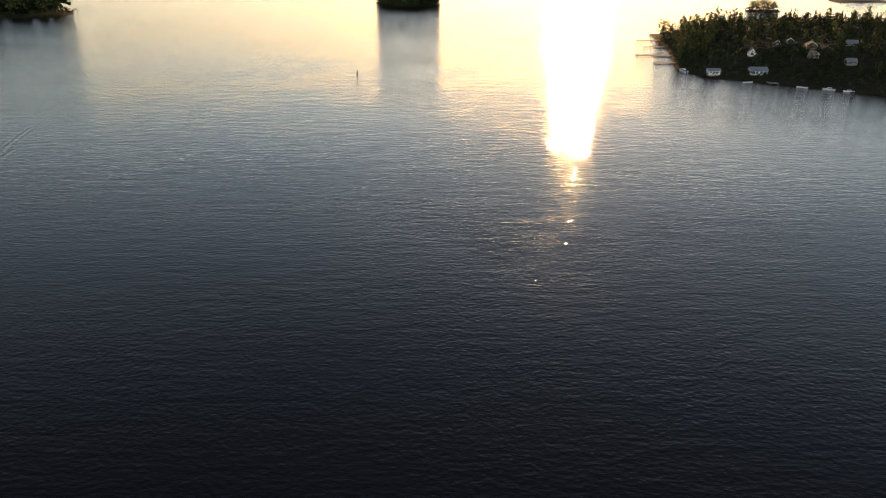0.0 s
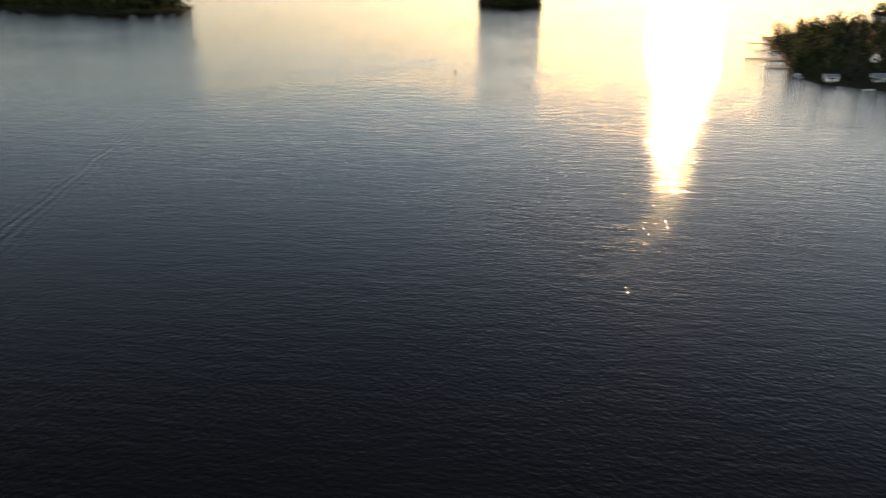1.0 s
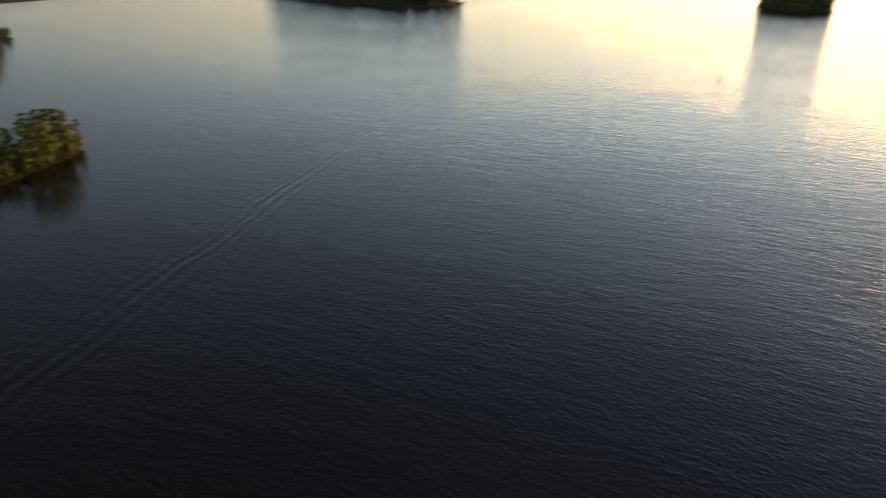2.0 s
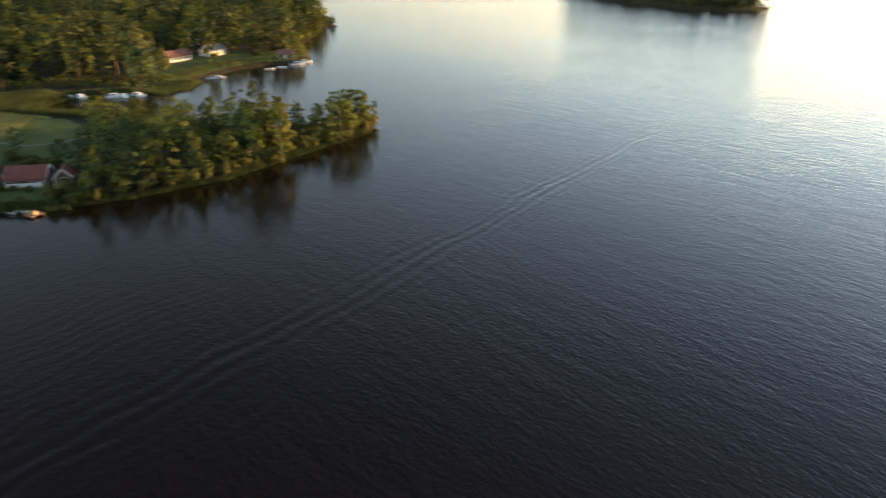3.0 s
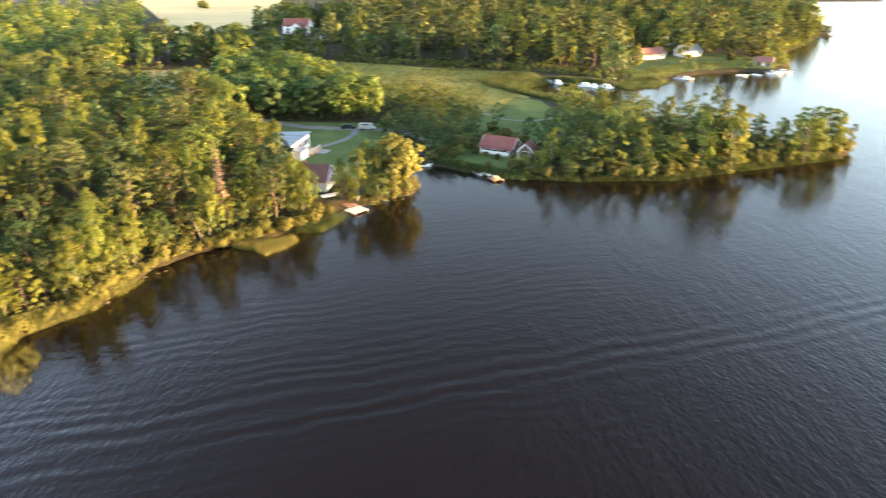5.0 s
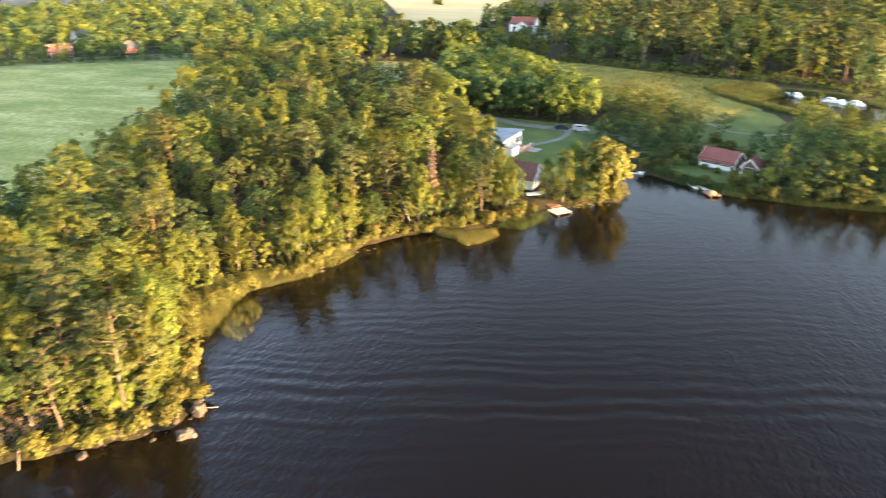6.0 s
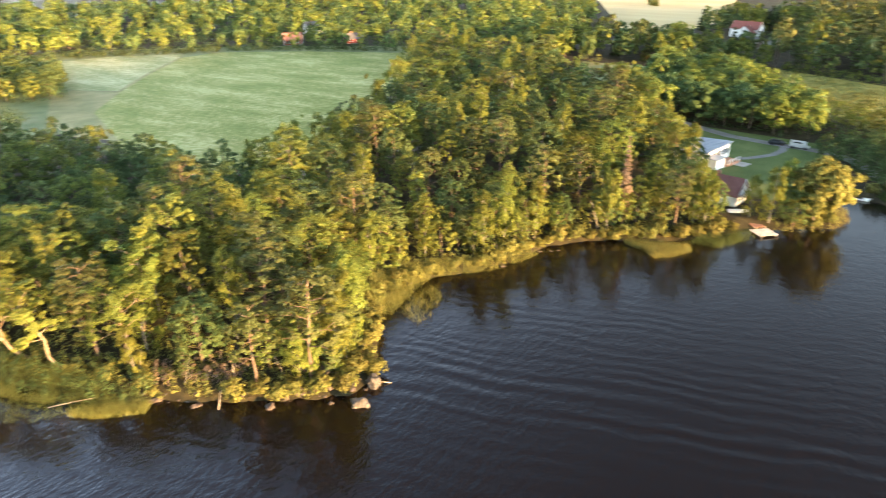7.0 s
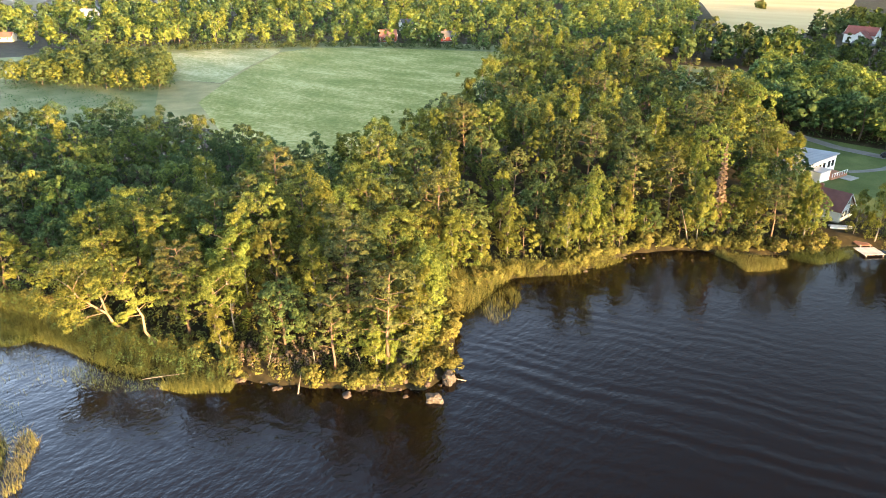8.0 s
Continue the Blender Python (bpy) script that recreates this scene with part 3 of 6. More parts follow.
def spruce(rng, h, spread, fine):
    """Spruce: a cone of drooping whorls."""
    rods = [(np.zeros(3), np.array([0, 0, h]), h * 0.016, 0.02)]
    c, r = [], []
    tiers = round(h * 0.95) if fine else 7
    for k in range(tiers):
        f = 0.10 + 0.86 * k / tiers
        w = spread * (1.05 - f)
        for j in range(5 if k < tiers - 2 else 3):
            a = j * 1.257 + k * 0.7 + rng.random() * 0.4
            e = np.array([math.cos(a) * w, math.sin(a) * w, f * h - 0.18 * w])
            rods.append((np.array([0, 0, f * h]), e, 0.05, 0.015))
            c.append(np.array([math.cos(a) * w * 0.6, math.sin(a) * w * 0.6, f * h]))
            r.append((0.45 * w + 0.15, 0.45 * w + 0.15, 0.34 * w * 0.6 + 0.18))
    c.append(np.array([0, 0, h * 0.97]))
    r.append((0.3, 0.3, h * 0.05))
    return rods, np.array(c), np.array(r)


KINDS = {  # builder, height, spread, leaves, bark, leaf size, leaf count at full and reduced detail
    "oak": (broad_tree, 14.0, 4.6, LEAF_OAK, BARK, 0.19, 142, 58),
    "alder": (broad_tree, 13.0, 4.1, LEAF_DARK, BARK, 0.19, 138, 56),
    "old_oak": (old_oak, 13.0, 4.4, LEAF_OAK, BARK_SUNLIT, 0.19, 190, 70),
    "birch": (birch, 15.0, 2.9, LEAF_BIRCH, BARK_BIRCH, 0.17, 160, 66),
    "pine": (pine, 16.0, 3.2, NEEDLE_PINE, BARK_PINE, 0.175, 165, 66),
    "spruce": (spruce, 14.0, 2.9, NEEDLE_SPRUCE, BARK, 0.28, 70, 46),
}
TREE_WORDS = {
    "old_oak": "leaning oak with a bare trunk coloured as sunlit and level shelves of leaves", "oak": "broad oak with a clumpy golden-green crown", "alder": "dark green alder with a dense rounded crown",
    "birch": "slim birch with a pale trunk and hanging leaves", "pine": "Scots pine with a bare reddish trunk and flat tufts",
    "spruce": "young spruce with drooping green whorls",
}
PROTO = {}


def tufts(rng, centres, radii, count, parts):
    """Splits every clump into a few smaller tufts of uneven size that stand apart on it."""
    c, r = np.repeat(centres, parts, 0), np.repeat(radii, parts, 0)
    d = rng.normal(size=c.shape)
    d /= np.linalg.norm(d, axis=1, keepdims=True)
    k = rng.uniform(0.6, 1.35, (len(c), 1))
    return c + d * r * rng.uniform(0.35, 0.8, (len(c), 1)), r * k * (0.56 if parts > 2 else 0.72), max(3, round(count / parts))


def proto(kind, detail, i):
    """Crown and trunk meshes of one of a few differently grown trees; near ones have more and smaller leaves."""
    key = (kind, detail, i)
    if key not in PROTO:
        make, h, spread, leaf, bark, size, full, less = KINDS[kind]
        rng = np.random.default_rng(1000 + 17 * i + 131 * len(kind) + ord(kind[0]))
        fine = detail != "mid"
        rods, c, r = make(rng, h, spread * (0.88 + 0.24 * rng.random()), fine)
        count, s = {"near": (full, size), "fair": (round(full * 0.58), size * 1.3), "mid": (less, size * 1.9)}[detail]
        c, r, count = tufts(rng, c, r, count, 4 if fine else 2)
        v, f, soft = full_crown(rng, c, r, count, s, droop=0.45 if kind == "birch" else 0.0, closed=kind == "birch" or detail == "mid" and kind in ("oak", "alder"))
        tv, tf = rods_np(rods, 6 if fine else 4)
        PROTO[key] = (mesh_np(kind + "_crown", v, f, [leaf], normals=soft), mesh_np(kind + "_trunk", tv, tf, [bark], smooth=True))
    return PROTO[key]


TREE_RNG = np.random.default_rng(7)


def plant(kind, x, y, size=1.0, detail="mid", variant=None, label="", tilt=0.0, toward=0.0, group="", z=None):
    crown, trunk = proto(kind, detail, int(TREE_RNG.integers(5)) if variant is None else variant)
    tree = new({"shrub": "willow_shrub", "willow": "willow_tree", "dead_pine": "dead_pine", "old_oak": "oak_tree"}.get(kind, kind + "_tree"))
    wide = 0.9 + 0.22 * TREE_RNG.random()
    z = float(ground_height(x, y)) - 0.1 if z is None else z
    tree.matrix_basis = pose(x, y, z, 0, 0, toward) @ pose(0, 0, 0, 0, tilt, TREE_RNG.random() * 360 if not tilt else 0) @ Matrix.Diagonal((size * wide, size * wide, size, 1))
    tagged(tree, label or TREE_WORDS[kind], "shrub" if kind == "shrub" else "tree", group)
    part("trunk", trunk, None, tree)
    part("crown", crown, None, tree)
    return tree


def scatter(seed, outline, gap, avoid=(), keep=()):
    """Places inside an outline, no two nearer than the gap, clear of the circles to avoid (x, y, r)."""
    rng = np.random.default_rng(seed)
    xs, ys = [p[0] for p in outline], [p[1] for p in outline]
    area = (max(xs) - min(xs)) * (max(ys) - min(ys))
    n = int(area / gap ** 2 * 4)
    px, py = rng.uniform(min(xs), max(xs), n), rng.uniform(min(ys), max(ys), n)
    ok = inside(px, py, list(outline))
    for ax, ay, ar in avoid:
        ok &= np.hypot(px - ax, py - ay) > ar
    cells, out = {}, [tuple(k[:2]) for k in keep]
    for q in out:
        cells.setdefault((int(q[0] // gap), int(q[1] // gap)), []).append(q)
    for x, y in zip(px[ok], py[ok]):
        i, j = int(x // gap), int(y // gap)
        if all(math.hypot(x - a, y - b) > gap for u in (i - 1, i, i + 1) for w in (j - 1, j, j + 1) for a, b in cells.get((u, w), ())):
            cells.setdefault((i, j), []).append((x, y))
            out.append((x, y))
    return out[len(keep):]


def pick(rng, mixture):
    names = list(mixture)
    w = np.array([mixture[k] for k in names], float)
    return names[int(rng.choice(len(names), p=w / w.sum()))]


def wood(seed, outline, gap, mixture, detail, lo=0.8, hi=1.15, avoid=(), group="", keep=()):
    rng = np.random.default_rng(seed + 500)
    for x, y in scatter(seed, outline, gap, avoid, keep):
        kind = pick(rng, mixture)
        grown = lo + (hi - lo) * (0.25 + 0.75 * min(1.0, float(shore_distance(x, y)) / 22)) * rng.random() ** 0.7
        plant(kind, x, y, grown, detail, group=group)


def far_wood(name, seed, outline, gap, label, tall=(0.8, 1.2), avoid=(), mixture=None, per=130, size=1.15):
    """Distant woodland, too dense to count: real crowns and trunks joined in one mesh."""
    mixture = mixture or {"oak": 3, "alder": 3, "birch": 3, "pine": 2, "spruce": 2}
    rng = np.random.default_rng(seed)
    spots = np.array(scatter(seed, outline, gap, avoid))
    ground_z = ground_height(spots[:, 0], spots[:, 1])
    stock = {}
    mats = [LEAF_OAK, LEAF_DARK, LEAF_BIRCH, NEEDLE_PINE, NEEDLE_SPRUCE, BARK, BARK_BIRCH]
    slot = {"oak": 0, "alder": 1, "birch": 2, "pine": 3, "spruce": 4}
    V, F, M, N, o = [], [], [], [], 0
    for (x, y), z in zip(spots, ground_z):
        kind = pick(rng, mixture)
        i = int(rng.integers(3))
        if (kind, i) not in stock:
            make, h, spread, *_ = KINDS[kind]
            r2 = np.random.default_rng(40 + i + 7 * slot[kind])
            rods, c, r = make(r2, h, spread, False)
            count = max(5, round(1.5 * per / len(c)))
            v, f, soft = full_crown(r2, c, r * 1.05, count, size, closed=kind in ("oak", "alder"))
            tv, tf = rods_np(rods[:5] if kind != "spruce" else rods[:1], 4)
            tf = np.concatenate([tf[:, :3], tf[:, [0, 2, 3]]])
            stock[kind, i] = (np.concatenate([v, tv]), np.concatenate([f, tf + len(v)]), np.concatenate([np.full(len(f), slot[kind]), np.full(len(tf), 6 if kind == "birch" else 5)]), np.concatenate([soft, tv * np.array([1, 1, 0]) + np.array([0.01, 0, 0])]))
        v, f, m, q = stock[kind, i]
        a, s = rng.random() * 6.283, rng.uniform(*tall)
        w = s * rng.uniform(0.9, 1.25)
        ca, sa = math.cos(a) * w, math.sin(a) * w
        V.append(np.stack([v[:, 0] * ca - v[:, 1] * sa + x, v[:, 0] * sa + v[:, 1] * ca + y, v[:, 2] * s + z - 0.1], -1))
        N.append(np.stack([q[:, 0] * ca - q[:, 1] * sa, q[:, 0] * sa + q[:, 1] * ca, q[:, 2] * w], -1))
        F.append(f + o)
        M.append(m)
        o += len(v)
    N = np.concatenate(N)
    N /= np.linalg.norm(N, axis=1, keepdims=True) + 1e-9
    ob = new(name, mesh_np(name, np.concatenate(V), np.concatenate(F), mats, np.concatenate(M), normals=N))
    return tagged(ob, label, "woodland", kind="stuff")


# ---- woods, from the near headland outwards ----
HEAD_TIP = [(-40, -110), (-43, -90), (-48, -76), (-55, -64), (-61.5, -53.5), (-67, -53), (-77, -61), (-86, -67), (-95, -76), (-93, -98), (-76, -110), (-55, -116)]
wood(1, HEAD_TIP, 5.2, {"oak": 6, "birch": 2, "alder": 2, "pine": 1.5}, "near", 0.68, 1.24, avoid=[(-40, -95, 7), (-41, -86, 6), (-45, -80, 5)], group="trees on the headland")
HEAD_BAY = [(-86, -67), (-96, -64), (-104, -58), (-112, -54), (-122, -47), (-131, -38), (-138, -30), (-148, -26), (-160, -30), (-172, -42), (-178, -60), (-152, -98), (-112, -120), (-94, -98), (-95, -76)]
wood(7, HEAD_BAY, 6.0, {"oak": 5, "birch": 2, "alder": 4, "pine": 0.8, "spruce": 0.6}, "fair", 0.66, 1.2, avoid=[(-160, -20, 9), (-150, -14, 7)], group="trees along the bay")
LEFT_WOOD = [(-38, -118), (-55, -117), (-76, -111), (-94, -100), (-112, -121), (-110, -127), (-103, -131), (-107, -149), (-104, -167), (-103, -191), (-91, -211), (-50, -215), (-10, -192), (-26, -142)]
wood(8, LEFT_WOOD, 5.5, {"alder": 6, "oak": 2.0, "birch": 0.3}, "mid", 0.66, 1.0, group="trees of the shaded wood")
BEHIND = [(-172, -42), (-182, -44), (-225, -50), (-235, -62), (-255, -90), (-280, -122), (-300, -152), (-314, -202), (-254, -166), (-211, -142), (-160, -121), (-119, -123), (-112, -121), (-152, -99), (-178, -61)]
wood(2, BEHIND, 6.6, {"oak": 4, "birch": 3, "alder": 4, "pine": 1, "spruce": 1}, "mid", 0.8, 1.2, group="trees of the lakeside wood")
GROVE = [(-230, -45), (-227, -22), (-227, -6), (-250, -12), (-285, -35), (-312, -50), (-305, -72), (-255, -72)]
far_wood("woodland", 33, GROVE, 5.4, "dense dark grove by the gravel road with gold-lit tops", (0.8, 1.15), mixture={"oak": 3, "alder": 5}, per=640, size=0.55)
PENINSULA = [(-169, 34), (-168, 66), (-174, 86), (-180, 105), (-184, 118), (-188, 122), (-196, 117), (-208, 97), (-224, 81), (-243, 70), (-242, 56), (-215, 50), (-195, 44)]
wood(4, PENINSULA, 4.9, {"oak": 3, "alder": 5, "birch": 2, "spruce": 0.6}, "mid", 0.48, 0.88, avoid=[(-177, 97, 2.4), (-185, 101, 3.5), (-192, 105, 4), (-200, 108, 4.5)], group="trees on the low peninsula")
HEDGE = [(-208, -10), (-196, 1), (-184, 9), (-190, 13), (-225, 18), (-236, 22), (-226, 0)]
wood(5, HEDGE, 3.9, {"alder": 6, "oak": 1}, "mid", 0.32, 0.55, group="trees behind the cove")
CLUMP = [(-114, -314), (-128, -288), (-140, -256), (-151, -252), (-180, -297), (-175, -330), (-160, -346)]
far_wood("woodland", 34, CLUMP, 5.2, "dense clump of rounded trees beside the field", (0.55, 0.82), mixture={"oak": 2, "alder": 5}, per=520, size=0.6)

FOREST = [(-351, -36), (-333, 15), (-319, 62), (-299, 91), (-325, 101), (-400, 110), (-420, 140), (-390, 160), (-352, 186), (-385, 208), (-440, 258), (-500, 284), (-580, 322), (-630, 345),
          (-670, 220), (-650, 90), (-590, -5), (-520, -60), (-490, -45), (-440, -35), (-400, -45)]
far_wood("woodland", 21, FOREST, 8.6, "tall mixed forest behind the reed meadow", (0.9, 1.45), avoid=[(-460, -62, 26), (-436, -54, 18)], per=165, size=0.95, mixture={"spruce": 3.5, "pine": 3.5, "birch": 1.5, "alder": 2.5, "oak": 1.2})
far_wood("woodland", 22, [(-338, -128), (-340, -97), (-329, -78), (-352, -68), (-400, -86), (-405, -112), (-400, -140), (-345, -155), (-310, -150), (-285, -118)], 7.5, "mixed trees in front of the wheat field", (0.8, 1.1), per=170, size=1.2)
far_wood("woodland", 23, [(-178, -388), (-230, -328), (-282, -278), (-316, -213), (-345, -172), (-400, -152), (-520, -175), (-630, -225), (-630, -320), (-520, -450), (-310, -600), (-160, -590), (-130, -460)], 9.6,
         "wooded country beyond the crop field", (0.5, 1.0), avoid=[(-303, -274, 10), (-323, -249, 9), (-345, -296, 9), (-252, -512, 12), (-170, -436, 12)], per=170, size=1.1, mixture={"oak": 4, "alder": 5, "birch": 1.5, "spruce": 0.6})
# mostly spruce: dark needle colour stands in for the backlit shade
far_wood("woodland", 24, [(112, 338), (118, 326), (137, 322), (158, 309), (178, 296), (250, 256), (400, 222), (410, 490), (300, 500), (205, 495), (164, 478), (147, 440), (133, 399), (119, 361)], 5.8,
         "pine wood on the far shore, spruce added to put its backlit shade into colour", (0.25, 0.55), avoid=[(143, 332, 7), (163, 316, 7), (168, 328, 5), (176, 308, 6), (190, 336, 5), (119, 312, 7), (139, 310, 9), (157, 362, 5), (178, 340, 7), (181, 310, 7), (150, 318, 5), (204, 298, 7)], per=150, size=1.0, mixture={"pine": 3, "spruce": 6, "birch": 0.4})
# islands: only conifers, their dark colour standing in for backlit shade
far_wood("woodland", 25, [(-591, 682), (-546, 645), (-494, 606), (-451, 594), (-393, 583), (-359, 566), (-328, 576), (-305, 589), (-317, 626), (-371, 661), (-486, 710), (-592, 719)], 8.0, "dark wooded island in the lake", (0.7, 1.0), per=70, size=2.2, mixture={"spruce": 3, "pine": 5})
far_wood("woodland", 26, [(-66, 733), (-44, 692), (-24, 681), (-4, 708), (-7, 732), (-41, 749)], 5.0, "small dark wooded island", (0.8, 1.15), per=80, size=2.2, mixture={"spruce": 3, "pine": 4})
far_wood("woodland", 27, [(268, 647), (274, 641), (282, 638), (288, 640), (291, 646), (283, 653), (272, 653)], 3.0, "trees on a tiny skerry", (0.3, 0.6), per=150, size=0.9, mixture={"pine": 4, "alder": 2})
far_wood("woodland", 28, [(-318, 104), (-336, 98), (-400, 108), (-418, 140), (-390, 162), (-352, 186), (-326, 176), (-332, 160), (-336, 140), (-326, 122)], 7.6, "garden trees round the cottages of the inlet", (0.6, 1.05), avoid=[(-337, 111, 9), (-328, 108, 9), (-346, 122, 11), (-336, 119, 12), (-353, 144, 10), (-342, 141, 12), (-388, 124, 9), (-376, 120, 9), (-394, 150, 8), (-382, 146, 8), (-322, 168, 8), (-312, 164, 8)], per=150, size=1.2)
far_wood("woodland", 29, [(-402, -84), (-352, -66), (-352, -38), (-388, -46), (-398, -66)], 8.0, "trees by the farm road", (0.6, 0.95), avoid=[(-424, -58, 9)], per=150, size=1.2)
far_wood("woodland", 30, [(-476, -96), (-500, -98), (-560, -92), (-540, -60), (-490, -46), (-480, -56), (-482, -80)], 8.0, "trees behind the farmhouse", (0.8, 1.1), per=100, size=1.4)
far_wood("woodland", 31, [(-376, 207), (-388, 217), (-431, 253), (-444, 269), (-470, 279), (-505, 292), (-500, 276), (-450, 244), (-395, 204)], 4.6, "trees on a low point of the far shore", (0.3, 0.6), per=150, size=1.0)


# ---- shrubs, reeds, undergrowth ----
def shrub(rng, h, spread, fine):
    rods, c, r = [], [], []
    for k in range(9):
        a, w = k * 2.4 + rng.random(), spread * math.sqrt((k + 0.5) / 9) * 0.75
        e = np.array([math.cos(a) * w, math.sin(a) * w, h * (0.35 + 0.55 * rng.random() * (1 - 0.5 * k / 9))])
        rods.append((np.array([math.cos(a) * 0.1, math.sin(a) * 0.1, 0]), e, 0.05, 0.015))
        q = spread * (0.34 + 0.2 * rng.random())
        c += [e, e * np.array([0.8, 0.8, 0.5])]
        r += [(q, q, q * 0.8)] * 2
    return rods, np.array(c), np.array(r)


KINDS["shrub"] = (shrub, 2.6, 1.6, LEAF_WILLOW, BARK, 0.19, 70, 36)
TREE_WORDS["shrub"] = "low leafy yellow-green willow shrub by the water"
KINDS["willow"] = (broad_tree, 13.0, 4.8, LEAF_WILLOW, BARK, 0.40, 120, 60)
TREE_WORDS["willow"] = "large rounded willow with golden-lit foliage hanging over the water"
KINDS["dead_pine"] = (spruce, 18.0, 1.8, LEAF_DEAD, BARK, 0.22, 60, 12)
TREE_WORDS["dead_pine"] = "dead pine with dry rust-brown needles"


def along(line, gap, seed, off=(0.0, 1.5)):
    """Places every so often along a line, shifted a random way to its left."""
    rng = np.random.default_rng(seed)
    out = []
    for (x0, y0), (x1, y1) in zip(line, line[1:]):
        n = max(1, round(math.hypot(x1 - x0, y1 - y0) / gap))
        w = Vector((x1 - x0, y1 - y0)).normalized()
        for i in range(n):
            k, o = (i + rng.random() * 0.7) / n, rng.uniform(*off)
            out.append((x0 + (x1 - x0) * k + w.y * o, y0 + (y1 - y0) * k - w.x * o, rng.random()))
    return out


HEAD_SHORE = MAINLAND[9:28]
LOW_SHORE = MAINLAND[31:40]
for x, y, k in along(HEAD_SHORE, 2.2, 31, (-1.9, 0.0)):
    if math.hypot(x + 148, y + 12) > 6 and math.hypot(x + 50.5, y + 67.5) > 4.5:
        plant("shrub", x, y, 0.55 + 0.75 * k, "near", group="shrubs on the headland shore")
for x, y, k in along(MAINLAND[5:10], 3.0, 32, (-5.5, -2.0)):
    plant("shrub", x, y, 0.5 + 0.6 * k, "near", group="shrubs on the headland shore")
for x, y, k in along(LOW_SHORE, 3.2, 33, (-3.2, -1.0)):
    if y > 30:
        plant("shrub", x, y, 0.8 + 0.9 * k, "mid", group="shrubs on the peninsula shore")


def low_growth(name, seed, outline, gap, mat, label, tall=(0.5, 1.3), per=26, size=0.34, avoid=()):
    """Ferns, brambles and saplings on the ground, uncountable: one mesh of small leaf clumps."""
    rng = np.random.default_rng(seed)
    s = np.array(scatter(seed, outline, gap, avoid))
    z = ground_height(s[:, 0], s[:, 1])
    h = rng.uniform(*tall, len(s))
    c = np.stack([s[:, 0], s[:, 1], z + h * 0.35], -1)
    r = np.stack([gap * (0.5 + 0.4 * rng.random(len(s))), gap * (0.5 + 0.4 * rng.random(len(s))), h], -1)
    v, f, _ = leaves(rng, c, r, round(per * 1.6), size, up=0.9)
    return tagged(new(name, mesh_np(name, v, f, [mat])), label, "undergrowth", kind="stuff")


low_growth("undergrowth", 41, [(-38, -116), (-40, -92), (-45, -74), (-50, -64.2), (-56.5, -54.2), (-60.4, -50), (-65.5, -50), (-74, -56), (-81, -60.5), (-87, -62.5), (-95, -60), (-103, -53), (-110, -49.6), (-118, -47.7), (-126, -41), (-129.5, -35), (-140, -21), (-150, -24), (-150, -60), (-110, -85), (-70, -110), (-50, -125)], 1.45, LEAF_WILLOW, "ferns, brambles and saplings under the trees", (0.4, 1.2), 30, 0.3)
low_growth("undergrowth", 42, [(-168, 29), (-167.5, 66), (-173, 85), (-179, 105), (-183, 119), (-189, 123), (-208, 99), (-242, 71), (-242, 55), (-200, 44)], 2.3, LEAF_DARK, "bushy undergrowth on the low peninsula", (1.0, 2.8), 30, 0.42)
low_growth("undergrowth", 43, [(-352, -32), (-332, 18), (-320, 58), (-300, 84), (-308, 92), (-330, 62), (-344, 18), (-362, -32)], 3.0, LEAF_OAK, "bushes along the forest edge", (1.0, 3.0), 24, 0.9)
low_growth("undergrowth", 44, [(-112, -215), (-92, -214), (-60, -230), (-75, -330), (-110, -330), (-132, -260)], 8.5, LEAF_DARK, "scattered grey-green willow bushes on the meadow", (1.2, 3.0), 70, 0.45)
low_growth("undergrowth", 45, [(-180, -362), (-228, -328), (-280, -278), (-314, -213), (-322, -216), (-288, -284), (-234, -336), (-184, -372)], 3.5, LEAF_DARK, "hedge of bushes along the field edge", (1.2, 3.2), 40, 0.8)
low_growth("undergrowth", 46, [(-296, 88), (-298, 108), (-308, 122), (-317, 137), (-321, 156), (-318, 176), (-366, 198), (-350, 180), (-335, 150), (-322, 120), (-312, 98)], 4.2, LEAF_OAK, "garden bushes along the far shore", (0.8, 2.2), 24, 0.7)
low_growth("undergrowth", 64, [(-300, 98), (-302, 110), (-312, 122), (-321, 137), (-325, 150), (-330, 146), (-324, 128), (-312, 108)], 3.4, LEAF_WILLOW, "yellow-green bushes and reeds on the inlet shore", (0.8, 2.2), 30, 0.6)
low_growth("undergrowth", 65, [(-322, 176), (-372, 199), (-390, 212), (-384, 200), (-340, 176)], 4.0, LEAF_OAK, "bushes on the wooded far shore", (1.0, 3.0), 30, 0.8)
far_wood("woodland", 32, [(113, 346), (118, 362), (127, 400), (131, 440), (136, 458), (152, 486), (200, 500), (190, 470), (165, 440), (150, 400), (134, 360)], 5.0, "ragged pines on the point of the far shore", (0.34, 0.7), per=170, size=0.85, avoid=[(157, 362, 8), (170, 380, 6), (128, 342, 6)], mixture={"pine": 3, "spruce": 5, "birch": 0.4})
# scrub in spruce needle colour, to paint the backlit shore dark
low_growth("undergrowth", 49, [(111, 336), (116, 360), (126, 400), (129, 440), (150, 488), (172, 480), (150, 440), (142, 396), (128, 350), (120, 332)], 3.0, NEEDLE_SPRUCE, "scrub on the point of the far shore, backlit shade put into its needle colour", (0.8, 3.0), 18, 0.8)
low_growth("undergrowth", 50, [(-231, -46), (-228, -6), (-250, -13), (-285, -36), (-312, -51), (-305, -71), (-255, -71)], 3.4, LEAF_DARK, "shaded undergrowth of the grove", (0.6, 1.6), 16, 0.6)
